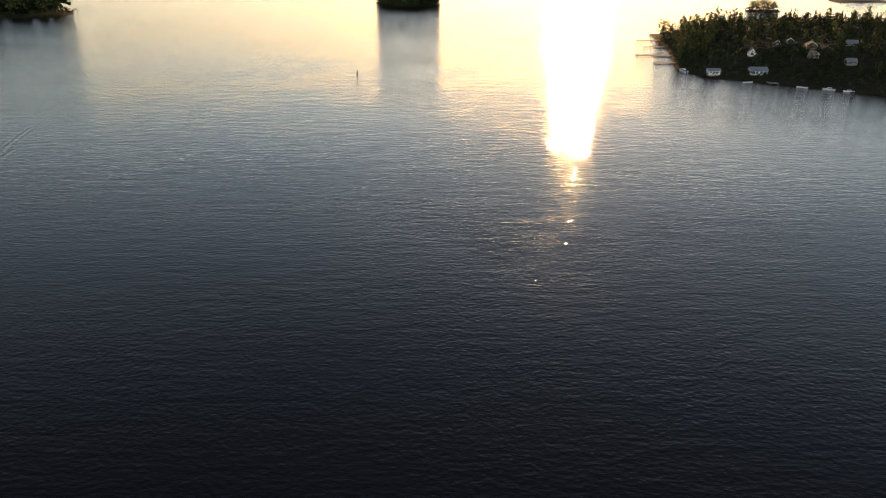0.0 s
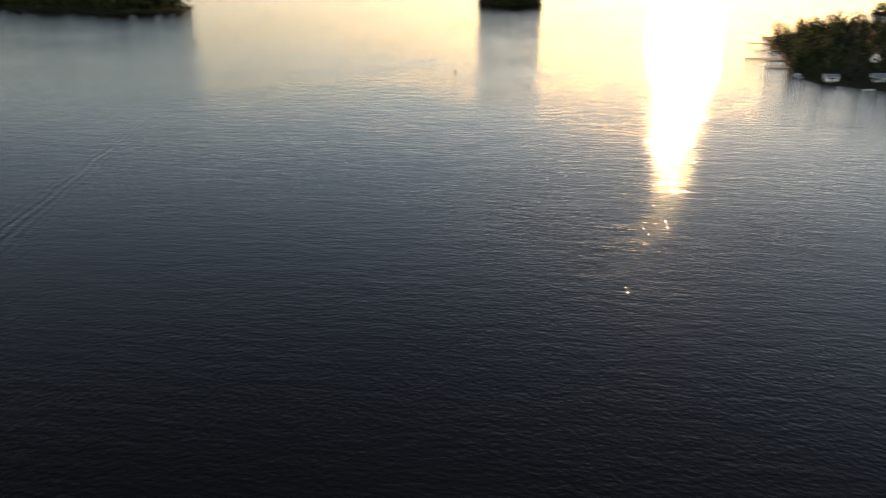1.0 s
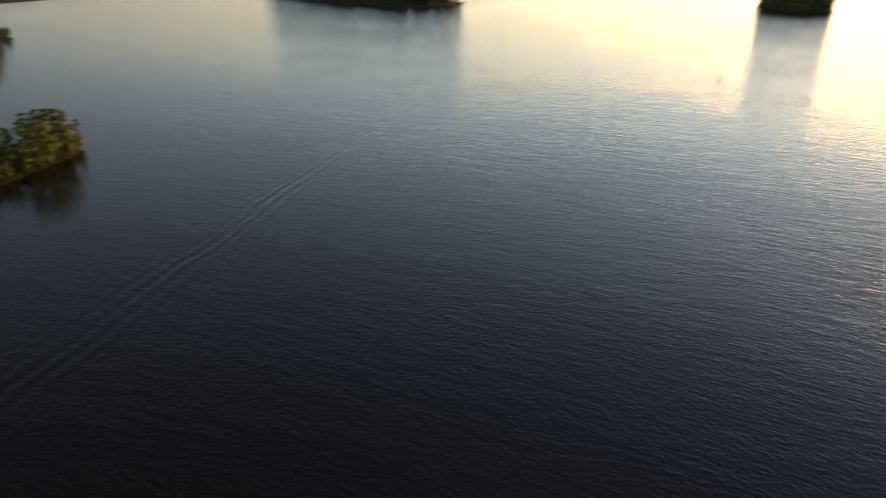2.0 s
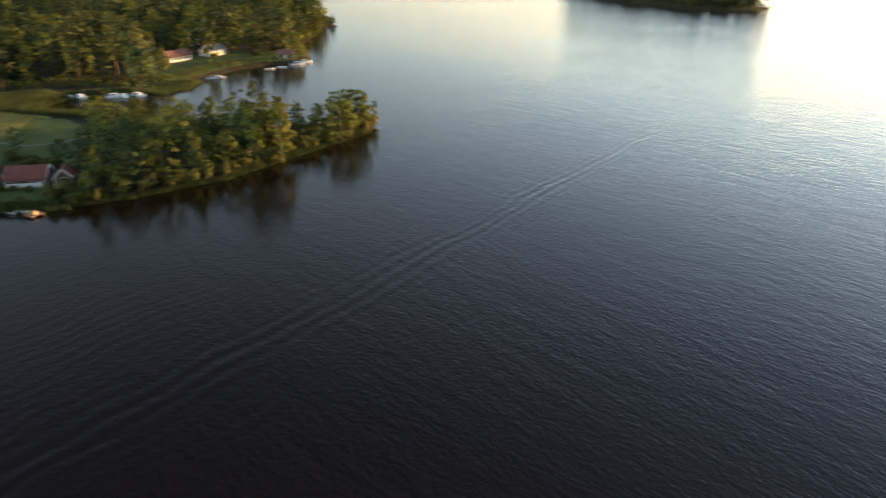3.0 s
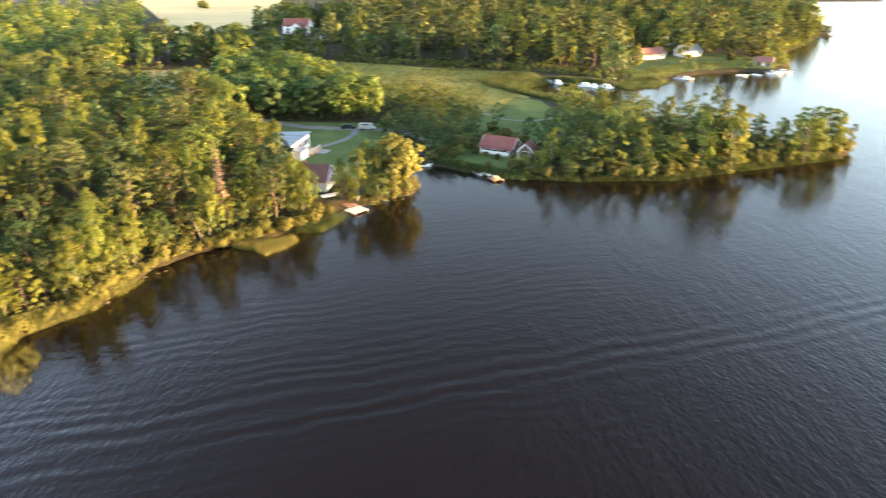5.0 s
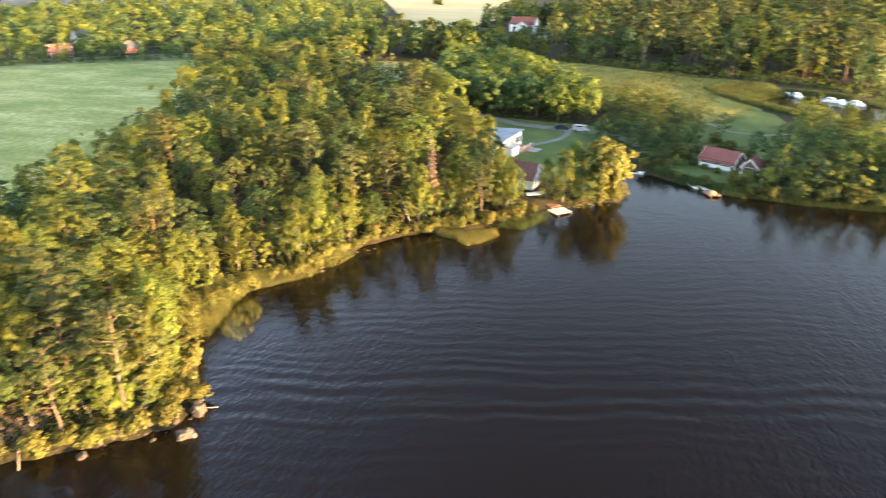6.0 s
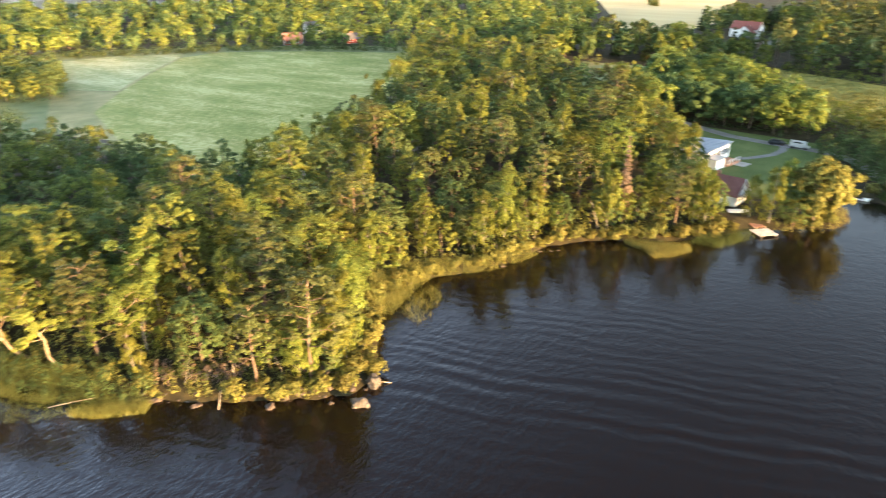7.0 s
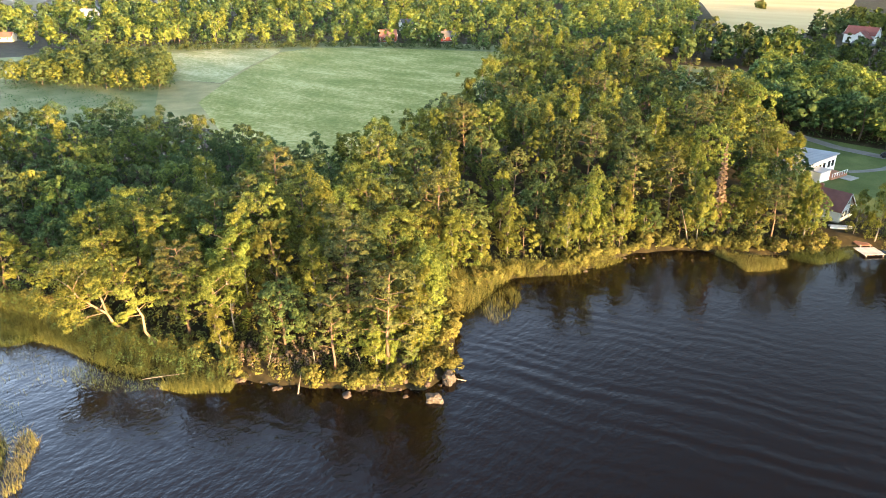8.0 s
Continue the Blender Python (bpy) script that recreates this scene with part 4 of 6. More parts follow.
low_growth("undergrowth", 61, [(-210, -8), (-197, 3), (-185, 10), (-190, 14), (-224, 20), (-238, 24), (-262, 4), (-264, -8), (-246, -10), (-230, -4)], 2.4, LEAF_DARK, "dense dark bushes behind the cove", (1.2, 3.2), 34, 0.42)
# golden blades: the glow of grazing sun is put into the tussock colour
low_growth("undergrowth", 62, [(-352, -34), (-324, 26), (-317, 56), (-301, 58), (-292, 48), (-300, 36), (-262, 44), (-240, 36), (-228, 18), (-256, 4), (-292, -18)], 3.4, REED_GOLD, "tussocks of sedge and reed on the wet meadow", (0.5, 1.4), 26, 0.42)
low_growth("undergrowth", 63, [(-346, -28), (-300, -14), (-262, 6), (-236, 20), (-246, 28), (-300, 8), (-340, -8)], 7.5, LEAF_DARK, "willow bushes scattered on the wet meadow", (1.2, 3.0), 60, 0.5)
low_growth("undergrowth", 48, [(128, 345), (140, 326), (176, 300), (250, 258), (380, 228), (380, 470), (210, 490), (170, 470), (145, 400)], 5.0, NEEDLE_SPRUCE, "dense scrub under the far wood, backlit shade put into its needle colour", (0.8, 2.6), 14, 1.3, avoid=[(119, 314, 9), (139, 313, 12), (157, 364, 9), (178, 344, 12), (181, 314, 11), (204, 302, 10)])
low_growth("undergrowth", 51, [(-127, -232), (-112, -215), (-104, -194), (-98, -205), (-108, -226), (-124, -246)], 3.2, LEAF_WILLOW, "grey-green bushes at the field corner", (1.0, 2.6), 26, 0.5)
low_growth("undergrowth", 52, [(-47.3, -73.4), (-50.6, -67.6), (-53.5, -63.5), (-56.5, -64.5), (-56, -68.5), (-51, -75.5)], 1.0, LEAF_DEAD, "rust-coloured bracken on the headland bank", (0.8, 1.6), 40, 0.26)
low_growth("undergrowth", 53, [(-114, -314), (-128, -288), (-140, -256), (-151, -252), (-180, -297), (-175, -330), (-160, -346)], 3.6, LEAF_DARK, "bushes under the field clump", (2.0, 4.8), 36, 0.7)
low_growth("undergrowth", 54, [(-66, 733), (-44, 693), (-24, 682), (-5, 708), (-8, 731), (-41, 749)], 3.4, NEEDLE_SPRUCE, "scrub on the small island, backlit shade put into its needle colour", (1.5, 5.0), 16, 1.4)
low_growth("undergrowth", 55, [(264, 648), (271, 642), (280, 638), (289, 640), (292, 646), (283, 654), (269, 654)], 2.2, NEEDLE_SPRUCE, "scrub on the skerry, backlit shade put into its needle colour", (1.0, 3.5), 16, 1.0)
low_growth("undergrowth", 56, [(-178, -392), (-230, -332), (-284, -280), (-318, -214), (-345, -174), (-400, -175), (-380, -280), (-300, -360), (-200, -450)], 6.0, LEAF_DARK, "bushes under the far trees beyond the field", (1.5, 4.0), 20, 1.0, avoid=[(-303, -274, 10), (-323, -249, 9), (-345, -296, 9)])
low_growth("undergrowth", 57, [(-602, 678), (-548, 639), (-496, 602), (-452, 590), (-394, 578), (-359, 562), (-326, 573), (-302, 588), (-314, 628), (-369, 669), (-486, 720), (-602, 729)], 6.0, NEEDLE_SPRUCE, "scrub on the wooded island, backlit shade put into its needle colour", (1.2, 3.5), 14, 1.6)
low_growth("undergrowth", 58, [(-36.5, -106), (-37.5, -92), (-39.3, -82), (-42.6, -75), (-45.4, -71.5), (-47.5, -72), (-45, -77), (-42.5, -84), (-41, -92), (-39.5, -106)], 1.5, LEAF_DARK, "dark green alder scrub behind the reeds", (1.2, 2.6), 60, 0.22)
low_growth("undergrowth", 67, [(-38.4, -92), (-39.6, -86), (-41.6, -81), (-44, -77.5), (-47.5, -78), (-45, -84), (-42.5, -90), (-41, -97)], 1.7, LEAF_DARK, "alder and willow bushes standing in the reed bed", (1.6, 2.9), 80, 0.22)
low_growth("undergrowth", 68, [(-33, -112), (-39, -110), (-46, -116), (-44, -128), (-34, -126)], 2.2, LEAF_DARK, "bushes at the head of the creek", (1.5, 3.4), 60, 0.3)
low_growth("undergrowth", 60, [(-43.6, -80.5), (-41.4, -76.2), (-42.8, -73.4), (-46.2, -72.2), (-49.5, -71.0), (-48.5, -76.0), (-46.5, -81.5)], 1.1, LEAF_DARK, "fresh green nettles and bushes behind the reed mound", (0.7, 1.6), 55, 0.2)
low_growth("undergrowth", 59, [(-46.5, -72), (-50.2, -65.0), (-54.0, -59.0), (-57.5, -54.5), (-60, -55), (-56, -62), (-52, -68), (-48, -74)], 1.6, LEAF_WILLOW, "bright green saplings on the headland bank", (0.5, 1.3), 26, 0.24)
low_growth("undergrowth", 69, [(-150.6, -9), (-152.2, -4), (-154.6, -0.4), (-158.6, 1.8), (-163.4, 3.8), (-166, 2.4), (-160, -1), (-156, -5), (-153, -10)], 1.1, LEAF_WILLOW, "willow shoots and sedge at the foot of the willows", (0.8, 1.8), 44, 0.24)
# shore bushes get spruce needles too: shade put into the leaf colour
low_growth("undergrowth", 47, [(111, 336), (117, 318), (135, 307), (154, 292), (174, 278), (250, 237), (255, 252), (180, 290), (138, 318), (122, 330), (118, 350)], 3.2, NEEDLE_SPRUCE, "bushes on the far shore, backlit shade put into their needle colour", (0.6, 1.8), 18, 0.8)
low_growth("undergrowth", 66, [(124, 332), (138, 320), (156, 304), (180, 290), (250, 250), (260, 275), (200, 320), (160, 345), (135, 352)], 3.6, NEEDLE_SPRUCE, "garden bushes among the shaded cottages, shade put into their needle colour", (0.8, 2.4), 20, 0.6, avoid=[(119, 314, 7), (139, 313, 8), (143, 332, 6), (166, 322, 6), (177, 310, 6), (194, 298, 6)])


def reeds(seed, outline, per_m2, tall, label, thick=0.022, mat=REED):
    """A stand of reed: bent tapering blades, too many to count."""
    rng = np.random.default_rng(seed)
    xs, ys = [p[0] for p in outline], [p[1] for p in outline]
    n = int((max(xs) - min(xs)) * (max(ys) - min(ys)) * per_m2 * 2.8)
    px, py = rng.uniform(min(xs), max(xs), n), rng.uniform(min(ys), max(ys), n)
    ok = inside(px, py, list(outline))
    px, py = px[ok], py[ok]
    n = len(px)
    gap = np.array([noise.noise((a * 0.35, b * 0.35, seed)) for a, b in zip(px, py)])
    keep = gap > rng.uniform(-0.75, 0.1, n)
    px, py = px[keep], py[keep]
    n = len(px)
    z = np.maximum(ground_height(px, py), -0.3)
    h = rng.uniform(tall * 0.45, tall * 1.15, n)
    a = rng.random(n) * 6.283
    lean = rng.normal(size=(n, 2)) * 0.30 * h[:, None] + np.array([-0.03, -0.06]) * h[:, None]
    base = np.stack([px, py, z], -1)
    side = np.stack([np.cos(a), np.sin(a), 0 * a], -1) * thick * rng.uniform(0.7, 1.3, n)[:, None]
    mid = base + np.stack([lean[:, 0] * 0.3, lean[:, 1] * 0.3, h * 0.6], -1)
    tip = base + np.stack([lean[:, 0], lean[:, 1], h], -1)
    v = np.stack([base - side * 0.6, base + side * 0.6, mid + side, mid - side, tip + side * 0.3, tip - side * 0.3], 1).reshape(-1, 3)
    o = np.arange(n) * 6
    f = np.concatenate([np.stack([o, o + 1, o + 2, o + 3], -1), np.stack([o + 3, o + 2, o + 4, o + 5], -1)])
    return tagged(new("reeds", mesh_np("reeds", v, f, [mat])), label, "reeds", kind="stuff")


reeds(51, [(-30, -113), (-33, -104.5), (-35, -98), (-35.6, -92), (-36.6, -87), (-38.4, -82), (-40.2, -78.5), (-42, -74.5), (-45.5, -72), (-44, -80), (-42, -90), (-40, -104), (-38, -118), (-30, -122)], 34, 1.7, "green reed bed along the sheltered side of the headland", 0.012)
reeds(65, [(-38.2, -77.6), (-39.2, -74.6), (-41.2, -72.0), (-43.6, -69.6), (-45.4, -70.6), (-44.2, -72.6), (-41.8, -75.2), (-39.8, -78)], 60, 1.3, "golden-tipped reed mound at the edge of the bed", 0.014, REED_GOLD)
reeds(66, [(-31, -112), (-29, -106), (-31.5, -103.5), (-34, -103), (-34.5, -108)], 22, 1.5, "yellow-green reeds in the sheltered creek", 0.014)
reeds(67, [(-32.2, -92), (-31.8, -86), (-34.4, -80.8), (-38.0, -77.8), (-40, -78.6), (-38.2, -82.2), (-36.4, -87), (-35.4, -92)], 9, 1.0, "thin broken reed stalks at the edge of the bed", 0.014)
reeds(52, [(-24, -95), (-27, -88.5), (-32.5, -88), (-33.8, -94), (-31, -103), (-24, -106)], 1.5, 0.8, "sparse reed stalks standing in open water", 0.018)
reeds(53, [(-20.5, -92), (-21.5, -86), (-20.5, -80.5), (-18, -76), (-14.6, -73), (-6, -76), (-8, -100)], 16, 1.8, "dense reed bed in the shallow bay", 0.016)
reeds(68, [(-23.6, -83), (-23.6, -79), (-20.5, -75.5), (-18.6, -72.5), (-16.4, -72.2), (-18.4, -76.4), (-21.2, -80.6)], 20, 1.3, "golden reed fringe of the shallow bay", 0.016, REED_GOLD)
reeds(69, [(-25.5, -92), (-24.5, -84), (-22, -82), (-21, -88), (-22, -94)], 2.0, 0.9, "scattered reed stalks off the shallow bay", 0.016)
reeds(54, [(-97, -58.5), (-94, -64), (-86, -66), (-78, -60), (-80.5, -57), (-86.5, -58), (-92, -58.5)], 16, 2.4, "tall reeds in the corner of the bay", 0.015, REED_GOLD)
reeds(55, [(-92, -56.5), (-86.5, -58.2), (-81.5, -56), (-80, -52), (-83, -51.5), (-89.5, -53)], 7, 1.5, "thin yellow reeds in open water", 0.016, REED_GOLD)
reeds(56, [(-96, -58), (-103, -51), (-110, -47.6), (-114, -46.4), (-115, -49), (-104, -55), (-97, -62)], 20, 1.3, "fringe of reeds along the bay", 0.014, REED_GOLD)
reeds(57, [(-127.5, -34), (-126, -30.2), (-123.5, -27), (-126, -24), (-130, -21.5), (-133, -23), (-131, -28), (-130, -34)], 26, 1.3, "golden reed patch at the shore", 0.014, REED_GOLD)
reeds(58, [(-134, -23), (-134.5, -17), (-139, -14.5), (-143.6, -12), (-146, -14), (-142, -18), (-138, -22)], 14, 1.7, "reeds beside the jetty", 0.014)
reeds(59, [(-166.5, 30), (-164.5, 41), (-163.5, 66), (-169.5, 84.5), (-175.5, 105.5), (-179.6, 120), (-182, 120), (-178.5, 105), (-172.5, 83.5), (-166.5, 66), (-167.5, 41), (-169, 30)], 9, 1.1, "narrow reed fringe along the peninsula", 0.06)
reeds(60, [(-181.5, 8), (-178, 11.5), (-173.5, 15.5), (-167.5, 24.5), (-166, 30), (-170.5, 30), (-172, 25), (-176.5, 17.5), (-183.5, 10)], 9, 1.1, "short reeds in the cove", 0.06)
reeds(61, [(-288, 86), (-280, 90), (-284, 104), (-296, 112), (-299, 104), (-294, 92)], 3, 1.4, "reed spit on the far side of the inlet", 0.12)
reeds(63, [(-256, 52), (-275, 38), (-292, 48), (-300, 62), (-292, 84), (-284, 84), (-293, 62), (-288, 54), (-277, 46), (-262, 60), (-246, 74), (-240, 70)], 3.5, 1.6, "reeds round the narrow inlet", 0.1)
reeds(64, [(-296, 30), (-278, 36), (-276, 42), (-291, 50), (-300, 57), (-312, 48)], 5.0, 1.6, "golden reeds beside the inlet", 0.07, REED_GOLD)
reeds(62, [(-316, 56), (-300, 59), (-290, 48), (-274, 32), (-250, 26), (-256, 6), (-290, -16), (-330, 12)], 0.5, 1.0, "tall yellow reeds on the wet meadow", 0.10, REED_GOLD)

# ---- trees that stand out along the shore ----
for x, y, k in along(MAINLAND[9:26], 3.6, 34, (-6.5, -2.2)):
    if math.hypot(x + 150, y + 14) > 8 and math.hypot(x + 52.5, y + 68) > 6.5:
        plant("birch" if k < 0.45 else "alder" if k < 0.8 else "oak", x, y, (0.42 + 0.6 * k) if k < 0.45 else 0.3 + 0.28 * k, "near" if k < 0.45 else "mid", label="young leafy tree crowding the shore", group="saplings along the bay")
for x, y, k in along(LOW_SHORE, 5.0, 35, (-6.0, -2.5)):
    if y > 32:
        plant("birch" if k < 0.45 else "alder", x, y, 0.35 + 0.3 * k, "mid", label="young leafy tree crowding the shore", group="saplings on the peninsula")
for x, y, s in ((-183.5, 7.0, 0.9), (-185.5, 10.5, 1.3), (-183.0, 12.5, 1.0), (-186.5, 14.5, 1.2), (-176.8, 15.2, 0.7), (-174.0, 21.5, 0.7), (-172.2, 27.5, 1.2), (-173.5, 31.0, 1.4), (-175.5, 34.5, 1.5), (-178.0, 37.0, 1.4), (-194.0, 17.0, 1.5), (-197.5, 22.5, 1.4), (-199.0, 27.0, 1.2), (-196.0, 33.0, 1.3), (-190.0, 36.0, 1.2), (-204.0, 30.0, 1.3), (-212.0, 27.0, 1.2)):
    plant("shrub", x, y, s, "mid", label="dark leafy garden bush beside the red-roofed cabins", group="bushes round the cabins")
for x, y, s in ((-193, 9.5, 0.5), (-187.5, 12.5, 0.45), (-199, 9, 0.55), (-206, 13, 0.5), (-195, 19, 0.5), (-201, 15, 0.55), (-183.5, 38, 0.55), (-178, 40, 0.5), (-196, 40, 0.6), (-196, 14, 0.55), (-204, 20, 0.6), (-212, 22, 0.6), (-199, 36, 0.6), (-186, 39, 0.65), (-208, 44, 0.6), (-190, 12, 0.45)):
    plant("alder", x, y, s, "mid", group="trees round the cabins")
plant("willow", -155.5, -3.0, 1.2, "near", 1)
plant("willow", -160.5, -1.5, 0.95, "near", 2)
plant("birch", -155.0, -8.5, 0.85, "near", 0, "golden-lit birch beside the jetty")
plant("alder", -152.8, -6.6, 0.75, "near", 2)
plant("birch", -151.5, -11.0, 0.82, "near", 1, "golden-lit birch beside the jetty")
plant("birch", -152.5, -15.0, 0.6, "near", 4, "leafy birch in front of the cabin gable")
plant("dead_pine", -135.0, -37.0, 1.0, "near", 0)
plant("pine", -58.6, -55.0, 1.02, "near", 0, "tall pine with a reddish trunk at the tip of the headland")
plant("pine", -54.0, -60.5, 0.82, "near", 1, "pine with a pale trunk on the headland bank")
plant("birch", -62.6, -53.5, 1.0, "near", 2, "leafy birch leaning over the boulders")
plant("birch", -65.5, -54.5, 1.1, "near", 3, "leafy birch leaning over the boulders")
plant("spruce", -51.0, -70.5, 0.6, "near", 1)
plant("birch", -88.0, -66.5, 0.8, "near", 0)
plant("birch", -107.0, -54.5, 0.85, "near", 1)
plant("birch", -112.0, -52.5, 0.95, "near", 2)
plant("birch", -119.5, -49.5, 0.8, "near", 3)
plant("birch", -130.0, -38.5, 0.85, "near", 4, "birch with a forked white trunk on the bank")
plant("pine", -137.5, -27.0, 0.78, "near", 2)
plant("birch", -145.0, -24.0, 0.85, "near", 0)
plant("birch", -141.5, -21.8, 0.8, "near", 3)
plant("alder", -147.0, -21.5, 0.72, "near", 1)
plant("oak", -176.0, -36.5, 0.95, "near", 2)
plant("oak", -181.0, -40.5, 1.05, "near", 0)
plant("birch", -178.5, -33.5, 0.85, "near", 1)
plant("alder", -187.0, -44.0, 1.1, "mid", 3)
plant("oak", -193.5, -46.0, 1.1, "mid", 1)
plant("oak", -37.5, -121.0, 0.8, "near", 1)
plant("oak", -41.0, -115.5, 0.7, "near", 2)
plant("alder", -45.5, -120.0, 0.8, "near", 3)
plant("oak", -33.5, -127.5, 0.85, "near", 4)
plant("old_oak", -43.4, -86.6, 0.95, "near", 0, tilt=16, toward=-28)
plant("old_oak", -42.6, -97.0, 0.95, "near", 3, tilt=20, toward=-28)
plant("old_oak", -42.8, -93.0, 1.0, "near", 2, tilt=24, toward=-28)
plant("old_oak", -49.0, -79.5, 0.9, "near", 1, tilt=8, toward=-28)
plant("old_oak", -55.0, -84.0, 1.1, "near", 4, tilt=5, toward=-28)
for x, y, k, s in ((-177.0, 107, "oak", 1.0), (-181.5, 115, "oak", 1.0), (-181, 109, "oak", 1.0), (-185, 117, "alder", 0.9), (-186.5, 121.5, "birch", 0.6), (-174, 84, "oak", 1.15), (-176, 78, "alder", 1.15), (-170, 84, "birch", 1.2), (-174, 79, "pine", 1.25), (-171, 76, "birch", 1.0), (-177, 84, "spruce", 1.1), (-169.5, 68, "oak", 0.75), (-169, 60, "birch", 0.75), (-169.5, 52, "oak", 0.85), (-170, 44, "alder", 0.8), (-171.5, 37, "birch", 0.75)):
    plant(k, x, y, s, "mid")
plant("birch", -187.5, 124.5, 0.5, "mid", 1, "small birch leaning out over the end of the peninsula", tilt=14, toward=75)
for x, y, k in ((-185.5, 122.5, 1.1), (-187.5, 122.0, 1.2), (-184.0, 119.0, 1.2), (-189.5, 119.5, 1.3), (-182.5, 115.5, 1.1)):
    plant("shrub", x, y, k, "mid", label="leafy shrub at the end of the low peninsula", group="shrubs on the peninsula shore")
for x, y, k in ((-660, -174, 2.6), (-655, -171, 2.2), (-665, -177, 2.3)):
    plant("shrub", x, y, k, "mid", label="dark clump of bushes standing in the wheat", group="bushes in the wheat field")
plant("alder", -222, 30, 0.55, "mid", 1, "lone dark tree on the lawn")
for x, y, s in ((-243.5, -4.5, 0.72), (-241.5, 1.0, 0.66), (-247.0, 2.0, 0.75), (-241.0, 6.5, 0.62), (-246.5, 8.5, 0.66), (-238.0, 12.0, 0.6), (-243.0, 14.5, 0.6), (-235.5, 18.0, 0.55), (-231.0, 22.5, 0.5)):
    plant("oak", x, y, s, "mid", label="dark leafy tree at the end of the grove", group="trees at the end of the grove")
for x, y, s in ((-184.5, 22.0, 0.6), (-181.5, 24.5, 0.7), (-179.5, 28.5, 0.8), (-178.0, 31.5, 0.9), (-187.0, 19.5, 0.8)):
    plant("shrub", x, y, s, "mid", label="low dark bush on the lawn below the cabins", group="bushes below the cabins")

# ---- stones and driftwood ----
def stone_mesh(seed, size, flat, mat=STONE):
    bm = B()
    bmesh.ops.create_icosphere(bm, subdivisions=3, radius=1.0)
    for v in bm.verts:
        d = v.co.normalized()
        k = 1 + 0.45 * noise.noise(d * 1.1 + Vector((seed, 0, 0))) + 0.14 * noise.noise(d * 3.5 + Vector((0, seed, 0)))
        q = Vector((round(d.x * 2.3) / 2.3, round(d.y * 2.3) / 2.3, round(d.z * 2.3) / 2.3))
        d = d.lerp(q, 0.45)
        v.co = Vector((d.x * k * size[0], d.y * k * size[1], d.z * k * flat))
    return mesh_of("stone", bm, mat)


def boulder(x, y, size, flat, seed, label):
    ob = tagged(new("boulder", stone_mesh(seed, size, flat, BOULDER)), label, "rock")
    ob.matrix_basis = pose(x, y, flat * 0.35, 0, 0, seed * 40)
    return ob


boulder(-59.0, -47.3, (1.15, 0.8), 0.7, 3, "large pale lichened boulder standing in the shallows")
boulder(-63.4, -48.4, (1.0, 0.9), 1.1, 5, "tall light granite boulder at the headland tip")
STONES = [stone_mesh(20 + i, (1.0, 0.75), 0.6) for i in range(5)]
rs = np.random.default_rng(77)
for x, y, k in along(MAINLAND[9:14], 0.75, 71, (-0.9, 1.0)) + along(MAINLAND[14:21], 3.2, 72, (-0.3, 1.2)):
    s = 0.16 + 0.5 * k ** 3
    ob = tagged(new("stone", STONES[int(rs.integers(5))]), "grey-brown shore stone at the waterline", "rock", "stones along the headland")
    ob.matrix_basis = pose(x, y, max(float(ground_height(x, y)), -0.15) + s * 0.1, 0, 0, rs.random() * 360) @ Matrix.Scale(s, 4)
for x, y, s in ((-52.7, -57.0, 0.75), (-57.2, -50.8, 0.4), (-47.8, -65.5, 0.5), (-56.4, -55.4, 0.8), (-61.0, -55.0, 1.1), (-62.0, -57.0, 1.3), (-60.2, -57.5, 0.9), (-106, -50, 0.5), (-117, -45, 0.35), (-118, -44, 0.3)):
    ob = tagged(new("stone", STONES[int(rs.integers(5))]), "reddish granite stone beside the water", "rock", "stones along the headland")
    ob.matrix_basis = pose(x, y, max(float(ground_height(x, y)), -0.15) + s * 0.2, 0, 0, rs.random() * 360) @ Matrix.Scale(s, 4)


DEADWOOD = surface("bleached_wood", (0.11, 0.095, 0.08), (0.28, 0.25, 0.22), 4, 0.8, 0.5, 0.02, stretch=(1, 1, 0.3))


def log(name, a, b, r, label, twigs=3):
    bm = B()
    a, b = Vector(a), Vector(b)
    mid = (a + b) / 2 + Vector((0.05, 0.08, 0.1))
    rod(bm, a, mid, r, r * 0.75, 8)
    rod(bm, mid, b, r * 0.75, r * 0.3, 8)
    for i in range(twigs):
        p = a.lerp(b, 0.45 + 0.15 * i)
        rod(bm, p, p + Vector((math.sin(i * 2.3), math.cos(i * 2.3), 0.6)) * 0.7, r * 0.3, r * 0.08, 5)
    return tagged(new(name, mesh_of(name, bm, DEADWOOD, True)), label, "driftwood")


log("dead_tree", (-48.9, -62.3, -0.1), (-51.6, -64.2, 2.4), 0.09, "bleached dead trunk leaning out of the water", 0)
log("dead_tree", (-53.2, -63.4, 0.8), (-53.8, -64.4, 3.8), 0.09, "bleached broken stem among the bushes")
log("fallen_branch", (-37.5, -80.2, 0.9), (-41.5, -76.4, 1.3), 0.045, "long grey fallen branch lying over the reeds", 2)
log("fallen_branch", (-65.0, -46.6, 0.05), (-63.0, -49.4, 0.7), 0.08, "dark branch lying beside the boulder", 1)
log("dead_tree", (-128.2, -39.4, 0.6), (-126.8, -41.2, 8.0), 0.11, "tall bare dead trunk on the bank", 2)
